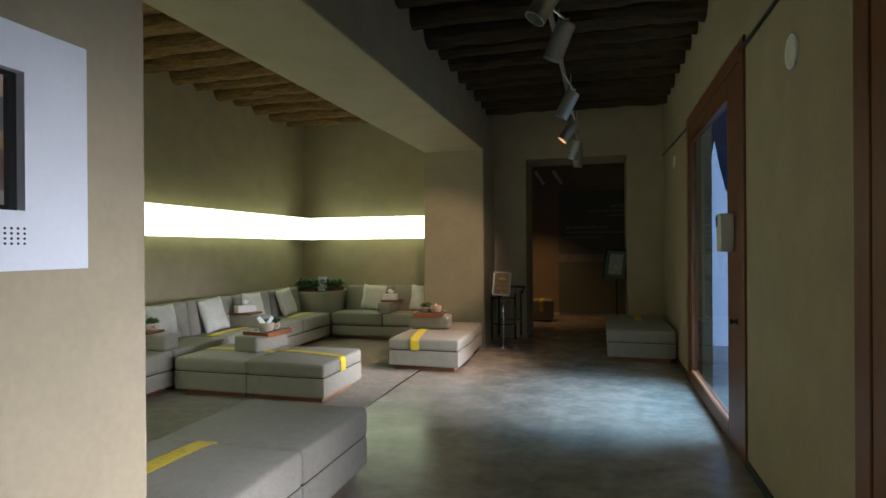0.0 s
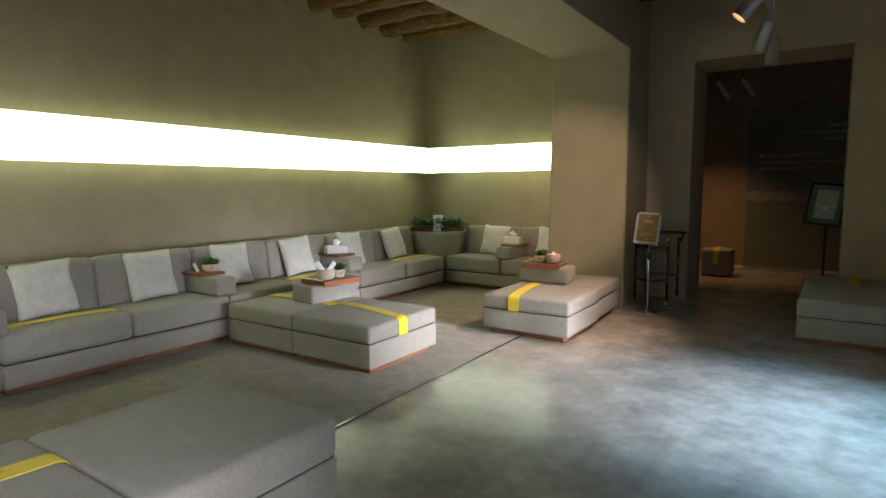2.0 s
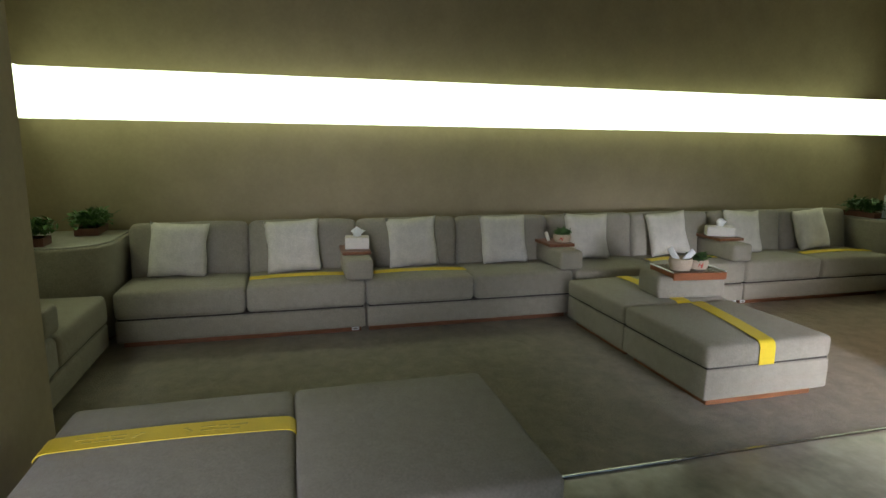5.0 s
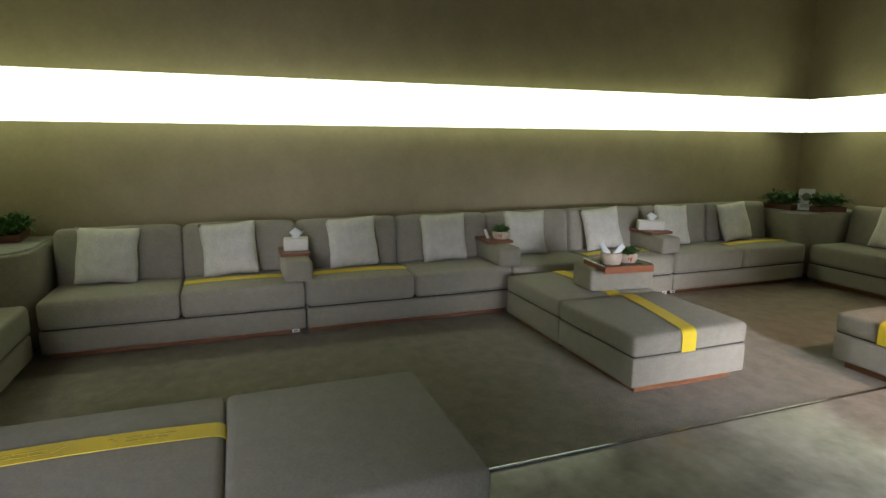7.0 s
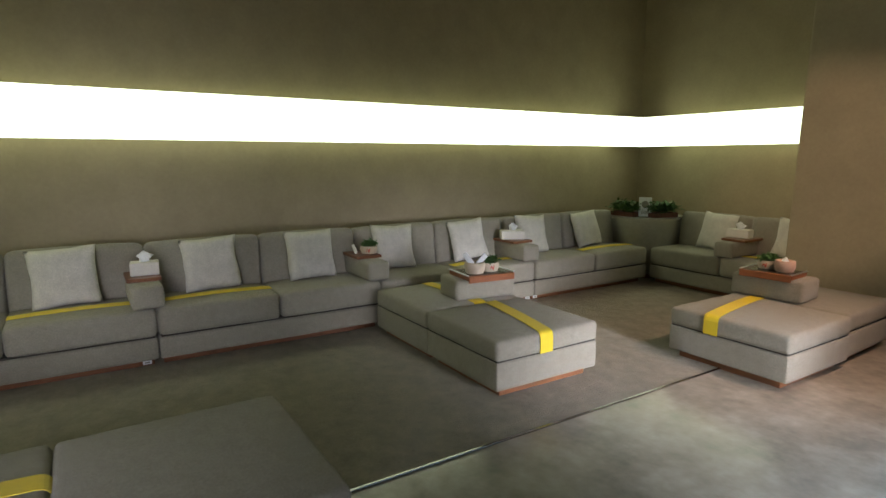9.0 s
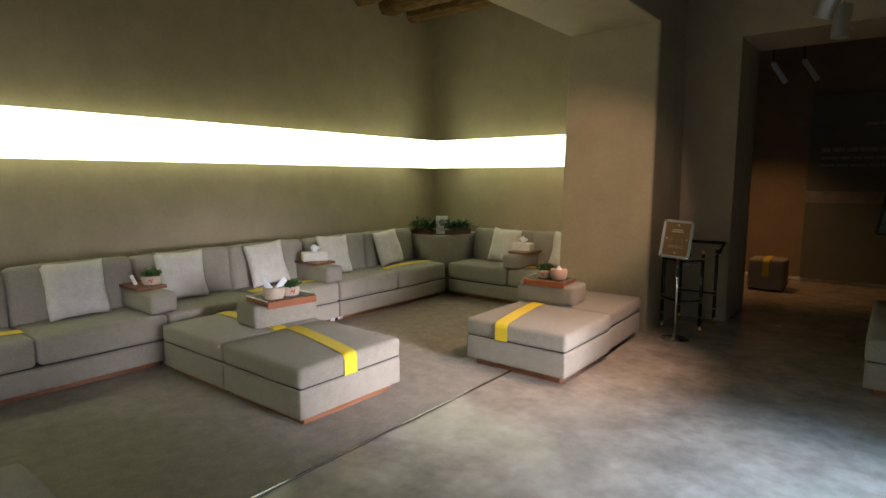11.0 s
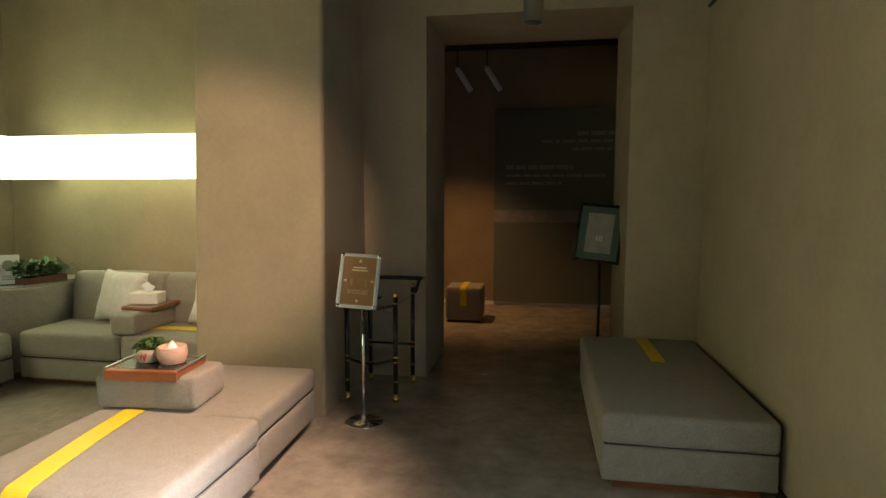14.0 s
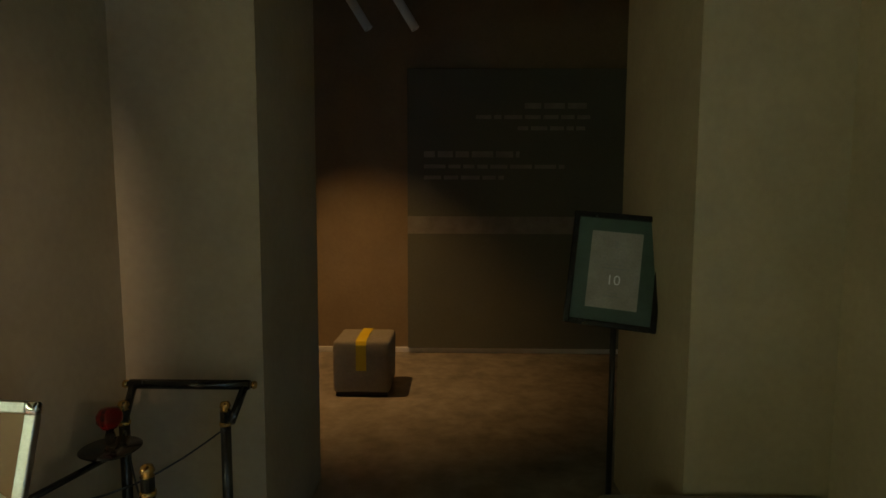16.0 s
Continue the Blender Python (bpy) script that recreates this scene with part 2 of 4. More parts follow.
def box(x0, x1, y0, y1, z0, z1, bevel=0.0, segments=2):
    return add_box(bmesh.new(), x0, x1, y0, y1, z0, z1, bevel, segments)


def rounded(sx, sy, sz, r, crown=0.0, puff=0.0, cells=5, wobble=0.0, seed=0):
    """A stuffed block on z = 0, centred in x and y: rounded edges, a crowned top and slightly bulging sides."""
    def steps(s):
        h = s / 2
        rr = min(r, h * 0.95)
        mid = [-h + rr + (2 * h - 2 * rr) * i / cells for i in range(cells + 1)]
        return [-h, -h + rr * 0.12, -h + rr * 0.45] + mid + [h - rr * 0.45, h - rr * 0.12, h]
    ax, ay, az = steps(sx), steps(sy), steps(sz)
    bm = bmesh.new()
    made = {}

    def vert(x, y, z):
        key = (round(x, 5), round(y, 5), round(z, 5))
        if key in made:
            return made[key]
        rx, ry, rz = min(r, sx * 0.475), min(r, sy * 0.475), min(r, sz * 0.475)
        cx = max(-sx / 2 + rx, min(sx / 2 - rx, x))
        cy = max(-sy / 2 + ry, min(sy / 2 - ry, y))
        cz = max(-sz / 2 + rz, min(sz / 2 - rz, z))
        d = Vector(((x - cx) / rx, (y - cy) / ry, (z - cz) / rz))
        if d.length > 1e-6:
            d = d.normalized() * max(abs(d.x), abs(d.y), abs(d.z))
        p = Vector((cx + d.x * rx, cy + d.y * ry, cz + d.z * rz))
        u, v, w = 2 * p.x / sx, 2 * p.y / sy, 2 * p.z / sz
        if p.z > 0:
            p.z += crown * (1 - u * u) * (1 - v * v)
        p.x += puff * u * (1 - v * v) * (1 - w * w)
        p.y += puff * v * (1 - u * u) * (1 - w * w)
        if wobble:
            p += wobble * noise.noise_vector(Vector((p.x * 4 + seed * 7.3, p.y * 4, p.z * 5)))
        p.z += sz / 2
        made[key] = bm.verts.new(p)
        return made[key]

    for A, B, fixed, order in ((ax, ay, sz / 2, "xyz"), (ax, az, sy / 2, "xzy"), (ay, az, sx / 2, "yzx")):
        for side in (-fixed, fixed):
            for i in range(len(A) - 1):
                for j in range(len(B) - 1):
                    quad = []
                    for a, b in ((A[i], B[j]), (A[i + 1], B[j]), (A[i + 1], B[j + 1]), (A[i], B[j + 1])):
                        c = dict(zip(order, (a, b, side)))
                        quad.append(vert(c["x"], c["y"], c["z"]))
                    if len(set(quad)) == 4:
                        bm.faces.new(quad)
    return bm


def moved(bm, m):
    bmesh.ops.transform(bm, matrix=m, verts=bm.verts[:])
    return bm


def tube(bm, a, b, ra, rb=None, sides=16, caps=True):
    """A straight round bar from a to b."""
    a, b = Vector(a), Vector(b)
    rb = ra if rb is None else rb
    q = (b - a).to_track_quat('Z', 'Y')
    rings = []
    for p, r in ((a, ra), (b, rb)):
        rings.append([bm.verts.new(p + q @ Vector((r * math.cos(2 * math.pi * i / sides), r * math.sin(2 * math.pi * i / sides), 0))) for i in range(sides)])
    for i in range(sides):
        j = (i + 1) % sides
        bm.faces.new((rings[0][i], rings[0][j], rings[1][j], rings[1][i]))
    if caps:
        bm.faces.new(rings[0][::-1])
        bm.faces.new(rings[1])
    return bm


def bar(points, r, sides=12):
    bm = bmesh.new()
    for a, b in zip(points, points[1:]):
        tube(bm, a, b, r, sides=sides)
    return bm


def lathe(profile, sides=24):
    """A turned solid from (radius, height) pairs."""
    bm = bmesh.new()
    rings = []
    for r, z in profile:
        if r < 1e-5:
            rings.append([bm.verts.new((0, 0, z))])
        else:
            rings.append([bm.verts.new((r * math.cos(2 * math.pi * i / sides), r * math.sin(2 * math.pi * i / sides), z)) for i in range(sides)])
    for a, b in zip(rings, rings[1:]):
        for i in range(sides):
            j = (i + 1) % sides
            quad = []
            for v in (a[i % len(a)], a[j % len(a)], b[j % len(b)], b[i % len(b)]):
                if v not in quad:
                    quad.append(v)
            if len(quad) > 2:
                bm.faces.new(quad)
    return bm


def ribbon(path, width_axis, centre, width, thick=0.003, skew=0.0):
    """A band of the given width laid along a path of (along, z) pairs; width_axis is 'x' or 'y'."""
    bm = bmesh.new()
    rows = []
    for i, (s, z) in enumerate(path):
        a, b = path[max(0, i - 1)], path[min(len(path) - 1, i + 1)]
        d = Vector((b[0] - a[0], b[1] - a[1])).normalized()
        nrm = Vector((-d.y, d.x))
        if nrm.y < -0.01:
            nrm = -nrm
        row = []
        for off in (0.0, thick):
            ss, zz = s + nrm.x * off, z + nrm.y * off
            for w in (-width / 2, width / 2):
                row.append(bm.verts.new((centre + skew * s + w, ss, zz) if width_axis == 'x' else (ss, centre + skew * s + w, zz)))
        rows.append(row)
    for p, q in zip(rows, rows[1:]):
        for a, b in ((0, 1), (1, 3), (3, 2), (2, 0)):
            bm.faces.new((p[a], p[b], q[b], q[a]))
    for r in (rows[0], rows[-1]):
        bm.faces.new((r[0], r[1], r[3], r[2]))
    return bm


def lettering(text, height, align='CENTER'):
    """Letters of the built-in font as a flat mesh in the local xy plane."""
    cu = bpy.data.curves.new("letters", 'FONT')
    cu.body, cu.size, cu.align_x, cu.align_y = text, height, align, 'CENTER'
    ob = bpy.data.objects.new("letters", cu)
    scene.collection.objects.link(ob)
    bpy.context.view_layer.update()
    me = bpy.data.meshes.new_from_object(ob.evaluated_get(bpy.context.evaluated_depsgraph_get()))
    bm = bmesh.new()
    bm.from_mesh(me)
    bpy.data.objects.remove(ob)
    bpy.data.curves.remove(cu)
    bpy.data.meshes.remove(me)
    return bm


# ---- the building ----
X_W, X_E, Y_N, Y_S = -4.75, 1.38, 9.35, 0.46
COL_W, COL_E = -2.10, -1.18
CEIL = 3.72


def structure(name, bm, material, label, category):
    return tagged(link_mesh(name, bm, material), label, category, kind="structure")


structure("floor", box(-5.0, 2.6, -3.0, 12.8, -0.2, 0.0), CONCRETE, "polished mottled grey-brown concrete floor", "floor")
structure("carpet", box(X_W, -1.588, Y_S, Y_N, 0.0, 0.006), CARPET, "beige-grey loop pile carpet on the lounge floor", "carpet")
structure("floor_trim", box(-1.588, -1.571, Y_S, 8.14, 0.0, 0.010, 0.004, 2), STEEL, "thin steel strip edging the carpet", "trim")

structure("wall_west", box(X_W - 0.3, X_W, Y_S - 0.3, Y_N + 0.3, 0, CEIL), PLASTER, "beige clay plaster wall", "wall")
structure("wall_south", box(X_W, COL_W, Y_S - 0.3, Y_S, 0, CEIL), PLASTER, "beige clay plaster wall", "wall")
structure("wall_north_lounge", box(X_W, -1.5, Y_N, Y_N + 0.9, 0, CEIL), PLASTER, "beige clay plaster wall", "wall")
bm = box(-1.5, -0.67, 9.08, 9.93, 0, CEIL, 0.0)
add_box(bm, 0.855, X_E + 0.4, 9.08, 9.93, 0, CEIL)
add_box(bm, -0.67, 0.855, 9.08, 9.93, 2.83, CEIL)
structure("wall_north", bm, PLASTER, "thick clay plaster wall with a deep doorway", "wall")

# slightly battered column and the pier, with the beam across them
bm = bmesh.new()
ring = []
for z, y0, x1 in ((0, 8.14, -1.165), (2.885, 8.27, -1.19)):
    ring.append([bm.verts.new(p) for p in ((COL_W, y0, z), (x1, y0, z), (x1, Y_N, z), (COL_W, Y_N, z))])
for i in range(4):
    bm.faces.new((ring[0][i], ring[0][(i + 1) % 4], ring[1][(i + 1) % 4], ring[1][i]))
bm.faces.new(ring[0][::-1])
bm.faces.new(ring[1])
edges = [e for e in bm.edges if abs(e.verts[0].co.z - e.verts[1].co.z) > 1 and e.verts[0].co.y < 9]
bmesh.ops.bevel(bm, geom=edges, offset=0.025, segments=3, profile=0.5, affect='EDGES')
structure("column", bm, PLASTER, "square clay plaster column with softened edges", "column")
structure("wall_pier", box(COL_W, -1.0, -3.0, 1.57, 0, 2.883, 0.012, 2), PLASTER, "clay plaster pier with a white panel on it", "wall")
structure("beam", box(COL_W, -1.19, -3.0, 9.07, 2.885, CEIL, 0.012, 2), PLASTER, "deep clay plaster beam across the lounge opening", "beam")

bm = bmesh.new()
for y0, y1, z0, z1 in ((-3.0, -0.5, 0, CEIL), (2.39, 4.05, 0, CEIL), (6.61, 9.08, 0, CEIL), (-0.5, 2.39, 2.80, CEIL), (4.05, 6.61, 2.80, CEIL)):
    add_box(bm, X_E, X_E + 0.24, y0, y1, z0, z1)
structure("wall_east", bm, PLASTER, "beige clay plaster corridor wall with glazed doors", "wall")
structure("wall_behind", box(-1.0, X_E, -3.3, -3.0, 0, CEIL), PLASTER, "beige clay plaster end wall", "wall")
bm = bmesh.new()
for y0, y1 in ((2.39, 4.05), (6.61, 9.08)):
    add_box(bm, X_E - 0.012, X_E, y0, y1, 0, 0.06, 0.003, 1)
structure("baseboard", bm, MATTBLACK, "low dark skirting along the corridor wall", "skirting")
structure("wall_cable", bar([(X_E - 0.012, 2.43, 2.72), (X_E - 0.012, 4.12, 2.72)], 0.012, 8), MATTBLACK, "thin black cable along the wall", "cable")
structure("wall_cable", bar([(X_E - 0.012, 6.62, 2.70), (X_E - 0.012, 9.07, 2.80)], 0.012, 8), MATTBLACK, "thin black cable along the wall", "cable")


def log_ceiling(name, x0, x1, y0, y1, pitch, seed, wood, high=CEIL):
    """Dark matting with rough palm trunks laid across below it."""
    rnd = random.Random(seed)
    bm = box(x0, x1, y0, y1, high, CEIL + 0.15)
    y = y0 + 0.12
    while y < y1 - 0.05:
        r0 = rnd.uniform(0.085, 0.125)
        segs, sides = 34, 12
        rings = []
        wob = rnd.uniform(0, 50)
        for i in range(segs + 1):
            x = x0 + 0.002 + (x1 - x0 - 0.004) * i / segs
            cy = y + 0.035 * noise.noise(Vector((x * 0.7, wob, 0)))
            cz = high - 0.055 + 0.02 * noise.noise(Vector((x * 0.8, wob, 9)))
            ring = []
            for k in range(sides):
                a = 2 * math.pi * k / sides
                r = r0 * (1 + 0.22 * noise.noise(Vector((x * 3.0, wob + math.cos(a), math.sin(a)))) + 0.12 * noise.noise(Vector((x * 11.0, wob + 3 * math.cos(a), 3 * math.sin(a)))))
                ring.append(bm.verts.new((x, cy + r * math.cos(a), cz + r * math.sin(a))))
            rings.append(ring)
        for a, b in zip(rings, rings[1:]):
            for k in range(sides):
                bm.faces.new((a[k], a[(k + 1) % sides], b[(k + 1) % sides], b[k]))
        bm.faces.new(rings[0])
        bm.faces.new(rings[-1][::-1])
        y += pitch * rnd.uniform(0.85, 1.15)
    return structure(name, bm, wood, "dark ceiling of rough palm trunks laid side by side", "ceiling")


# lounge trunks in the lit tone, corridor trunks in the shaded one
log_ceiling("ceiling_lounge", X_W, COL_W, Y_S, Y_N, 0.45, 3, PALM_LIT)
log_ceiling("ceiling_corridor", -1.19, X_E, -3.0, 9.08, 0.47, 4, PALM_SHADE, 3.62)

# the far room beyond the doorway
structure("wall_far_front", box(X_E + 0.4, 2.3, 9.93, 9.99, 0, 3.4), FAR_PLASTER, "clay plaster wall of the far room, its dimness in the colour", "wall")
structure("wall_far_back", box(-2.3, 2.6, 12.40, 12.7, 0, 3.4), FAR_PLASTER, "clay plaster wall of the far room, its dimness in the colour", "wall")
structure("wall_far_west", box(-2.3, -2.0, 9.93, 12.40, 0, 3.4), FAR_PLASTER, "clay plaster wall of the far room, its dimness in the colour", "wall")
structure("wall_far_east", box(2.3, 2.6, 9.93, 12.40, 0, 3.4), FAR_PLASTER, "clay plaster wall of the far room, its dimness in the colour", "wall")
structure("ceiling_far", box(-2.3, 2.6, 9.93, 12.7, 3.4, 3.55), DARKROOM, "black ceiling of the far room", "ceiling")
structure("baseboard_far", box(-2.0, 2.3, 12.375, 12.40, 0, 0.05, 0.004, 1), WHITE, "low pale skirting at the back wall", "skirting")

# the yard outside the glazed doors
structure("ground_outside", box(X_E + 0.24, 400, -200, 400, -0.25, -0.03), PAVING, "pale paving of the yard outside", "ground")


# ---- glowing light boxes on the lounge walls ----
def light_box(name, length, m, slots):
    ob = thing(name, m, "long white glowing light box standing off the plaster wall", "light")
    part("diffuser", box(-length / 2, length / 2, -0.012, 0.0, -0.189, 0.189, 0.002, 1), STRIP, ob, "glowing white diffuser")
    part("body", box(-length / 2, length / 2, 0.0, 0.030, -0.193, 0.193), WHITE, ob)
    for a, b in slots:
        for z in (-0.15, 0.15):
            part("light_slot", box(a, b, 0.050, 0.165, z - 0.008, z + 0.008), SLIT, ob, "thin glowing slot behind the box")
    part("rear_rail", box(-length / 2 + 0.05, length / 2 - 0.05, 0.031, 0.199, -0.05, 0.05), WHITE, ob)
    return ob


light_box("light_box", 8.66, pose(X_W + 0.200, 4.81, 1.793, 0, 0, 90), ((-4.2, 3.95),))
light_box("light_box", 3.30, pose(-2.88, Y_N - 0.200, 1.793), ((-1.35, 1.64),))
# unseen south box, added by symmetry to brighten that end of the lounge
light_box("light_box", 2.30, pose(-3.38, Y_S + 0.200, 1.793, 0, 0, 180), ((-1.10, 0.85),))


# ---- glazed doors in the corridor wall ----
def glazed_door(name, y0, y1, top):
    door = thing(name, pose(X_E, y0, 0), "tall glazed door in a red-brown hardwood frame", "door")
    w = y1 - y0
    f = 0.13
    part("frame_post", box(-0.015, 0.12, 0, f, 0, top, 0.006, 2), DOORWOOD, door)
    part("frame_post", box(-0.015, 0.12, w - f, w, 0, top, 0.006, 2), DOORWOOD, door)
    part("frame_head", box(-0.015, 0.12, f, w - f, top - f, top, 0.006, 2), DOORWOOD, door)
    near, far, b = f + 0.40, w - f - 0.14, 0.135
    leaf = part("leaf", box(-0.010, 0.055, f + 0.003, near, 0.008, top - f - 0.003, 0.006, 2), DOORWOOD, door)
    part("stile", box(-0.010, 0.055, far, w - f - 0.003, 0.008, top - f - 0.003, 0.006, 2), DOORWOOD, leaf)
    part("bottom_rail", box(-0.010, 0.055, near, far, 0.008, b, 0.006, 2), DOORWOOD, leaf)
    part("top_rail", box(-0.010, 0.055, near, far, top - f - 0.16, top - f - 0.003, 0.006, 2), DOORWOOD, leaf)
    part("glazing_bead", box(-0.014, 0.014, near, far, b, b + 0.026, 0.004, 1), COPPER, leaf, "polished copper-red bead along the pane")
    pane = part("pane", box(0.018, 0.026, near - 0.01, far + 0.01, b - 0.01, top - f - 0.15), PANE, leaf, "clear glass pane")
    pane.visible_shadow = False
    lock = moved(lathe([(0, 0), (0.024, 0), (0.024, 0.008), (0.012, 0.012), (0.012, 0.03), (0.02, 0.034), (0.02, 0.046), (0, 0.048)], 16), pose(-0.009, f + 0.10, 0.92, 0, -90, 0))
    part("door_knob", lock, MATTBLACK, leaf, "small dark metal knob", smooth=True)
    door["kind"] = "structure"
    return door


glazed_door("door_1", 4.05, 6.61, 2.80)
glazed_door("door_2", -0.50, 2.39, 2.80)


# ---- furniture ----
# dark filler that puts the shade of the cushion creases into colour
SEAM_SHADE = mat("painted_seam_shade", (0.06, 0.055, 0.045), rough=0.95, bump=0)
SEAM, SEAT = 0.222, 0.422
UNIT = 1.73


def tape_on(parent, path, axis, centre, width=0.085, skew=0.0):
    t = part("tape", ribbon(path, axis, centre, width, skew=skew), TAPE, parent, "yellow distancing tape stuck on the cushion")
    return t


def sofa(name, m, taped=(), label="grey-beige linen two-seat sofa unit on a brown wooden plinth"):
    """Front at y = 0, back against the wall; x from 0 to UNIT."""
    ob = thing(name, m, label, "sofa", "sofa units along the lounge walls")
    part("plinth", box(0.03, UNIT - 0.03, 0.085, 0.84, 0.006, 0.065, 0.004, 1), WALNUT, ob, "brown wooden plinth")
    part("base", moved(rounded(UNIT - 0.008, 0.875, SEAM - 0.067, 0.016, 0, 0.003, wobble=0.002), pose(UNIT / 2, 0.44, 0.062)), SOFA, ob, smooth=True)
    part("seam", box(0.02, UNIT - 0.02, 0.02, 0.84, SEAM - 0.006, SEAM + 0.006), SEAM_SHADE, ob, "dark sheet for the shade in the seam")
    for k in range(2):
        cx = UNIT * (0.25 + 0.5 * k)
        part("seat_cushion", moved(rounded(UNIT / 2 - 0.006, 0.70, SEAT - SEAM - 0.004, 0.038, 0.014, 0.006, wobble=0.004, seed=k), pose(cx, 0.345, SEAM + 0.004)), SOFA, ob, smooth=True)
        back = moved(rounded(UNIT / 2 - 0.008, 0.46, 0.22, 0.055, 0.02, 0.008, wobble=0.006, seed=k + 3), pose(cx, 0.60, 0.570, 82, 0, 0))
        back = moved(back, pose(0, 0.13, 0.0))
        part("back_cushion", back, SOFA, ob, smooth=True)
        if k in taped:
            xs = [cx - UNIT / 4 + 0.012 + (UNIT / 2 - 0.024) * i / 12 for i in range(13)]
            path = [(x, SEAT + 0.0035 + 0.014 * (1 - ((x - cx) / (UNIT / 4)) ** 2) * 0.93) for x in xs]
            tape_on(ob, path, 'y', 0.255, 0.105)
    part("back_panel", box(0.004, UNIT - 0.004, 0.845, 0.877, 0.25, 0.74, 0.01, 2), SOFA, ob)
    return ob


W_FRONT = -3.70
for k, taped in enumerate(((1,), (0,), (1,), (1,))):
    sofa("sofa", pose(W_FRONT, 1.37 + UNIT * k, 0, 0, 0, 90), taped)
sofa("sofa", pose(-3.69, 8.315, 0), (1,))
sofa("sofa", pose(-3.69 + UNIT, 1.345, 0, 0, 0, 180), (0,))


# rows of faded words on the tape: place along it, length, place across it
TAPE_WORDS = []
for start, sign in ((0.04, 1), (-0.10, -1)):
    TAPE_WORDS += [(start, 0.016, -0.012), (start + 0.02 * sign, 0.012, 0.012), (start + 0.012 * sign, 0.014, 0.0)]
    for across, words in ((-0.013, (0.05, 0.03, 0.06)), (0.013, (0.04, 0.045, 0.03))):
        along = start + 0.05 * sign
        for length in words:
            TAPE_WORDS.append((along + sign * length / 2, length, across))
            along += sign * (length + 0.009)


def ottoman(name, m, width, taped=False, shift=0.0, skew=0.0, label="square grey-beige linen ottoman on a brown wooden plinth", depth=0.815, h=0.375):
    """Centred on its place; depth along y, width along x."""
    ob = thing(name, m, label, "ottoman", "ottomans of the lounge")
    part("plinth", box(-width / 2 + 0.06, width / 2 - 0.06, -depth / 2 + 0.05, depth / 2 - 0.05, 0.0, 0.06, 0.004, 1), WALNUT, ob, "brown wooden plinth")
    part("base", moved(rounded(width, depth, 0.180, 0.012, 0, 0.002), pose(0, 0, 0.057)), SOFA, ob, smooth=True)
    part("seam", box(-width / 2 + 0.010, width / 2 - 0.010, -depth / 2 + 0.010, depth / 2 - 0.010, 0.236, 0.250), SEAM_SHADE, ob, "dark sheet for the shade in the seam")
    part("cushion", moved(rounded(width + 0.012, depth + 0.006, h - 0.241, 0.032, 0.010, 0.004, wobble=0.003, seed=len(name)), pose(0, 0, 0.241)), SOFA, ob, smooth=True)
    if taped:
        y0, y1 = -depth / 2 - 0.004, depth / 2 - 0.028
        r = 0.032
        path = []
        if taped == "front":
            path += [(y0 - 0.009, 0.246), (y0 - 0.009, h - r)]
        path += [(y0 - 0.006 + r * (1 - math.cos(a)), h - r + 0.004 + r * math.sin(a)) for a in (0.25, 0.6, 0.95, 1.3)]
        path += [(y, h + 0.0045 + 0.0095 * (1 - (2 * y / depth) ** 2)) for y in [y0 + r + (y1 - y0 - r) * i / 14 for i in range(15)]]
        if taped == "over":
            path += [(-y0 + 0.006 - r * (1 - math.cos(a)), h - r + 0.004 + r * math.sin(a)) for a in (1.2, 0.8, 0.4, 0.1)]
        band = tape_on(ob, path, 'x', shift, 0.105, skew)
        for y, w, dx in () if h < 0.4 else TAPE_WORDS:
            z = h + 0.0045 + 0.0095 * (1 - (2 * y / depth) ** 2) + 0.003
            c = shift + skew * y + dx
            part("print", box(c - 0.004, c + 0.004, y - w / 2, y + w / 2, z - 0.001, z + 0.0012), TAPE_PRINT, band, "faded printed words")
    return ob


OTT = 0.85
ottoman("ottoman", pose(-1.405, 2.965, 0), 0.865, h=0.425)
ottoman("ottoman", pose(-1.405, 2.142, 0, 0, 0, 0), 0.865, "over", -0.125, 0.02, h=0.425)
ottoman("ottoman", pose(-2.39, 5.165, 0, 0, 0, 90), OTT, "front", 0.040, 0.20)
ottoman("ottoman", pose(-3.21, 5.165, 0, 0, 0, 90), OTT, "top", 0.045, 0.0)
ottoman("ottoman", pose(-1.535, 6.745, 0), OTT, "front", -0.162, -0.16)
ottoman("ottoman", pose(-1.575, 7.56, 0, 0, 0, 2), OTT)
ob = ottoman("bench", pose(0.945, 8.265, 0, 0, 0, 0), 0.81, False, 0.0, 0.0, "long grey-beige upholstered bench against the corridor wall", 1.62, 0.40)
tape_on(ob, [(y, 0.4045 + 0.0095 * (1 - (y / 0.81) ** 2)) for y in [0.1 + 0.06 * i for i in range(12)]], 'x', 0.03, 0.085)


def bolster(m, length, depth, height):
    ob = thing("armrest", m, "upholstered grey-beige armrest block laid across the seats", "armrest", "armrest blocks")
    part("block", rounded(length, depth, height, 0.03, 0.002, 0.004, wobble=0.002), SOFA, ob, smooth=True)
    return ob


for y in (3.055, 4.81, 6.515):
    bolster(pose(-3.965, y, SEAT + 0.004, 0, 0, 90), 0.208, 0.52, 0.16)
bolster(pose(-2.80, 8.58, SEAT + 0.004), 0.208, 0.52, 0.16)
bolster(pose(-2.80, 1.08, SEAT + 0.004), 0.208, 0.52, 0.16)
bolster(pose(-3.015, 5.335, 0.379, 0, 0, 84), 0.525, 0.30, 0.17)
bolster(pose(-1.725, 7.295, 0.379, 0, 0, 5), 0.53, 0.32, 0.17)


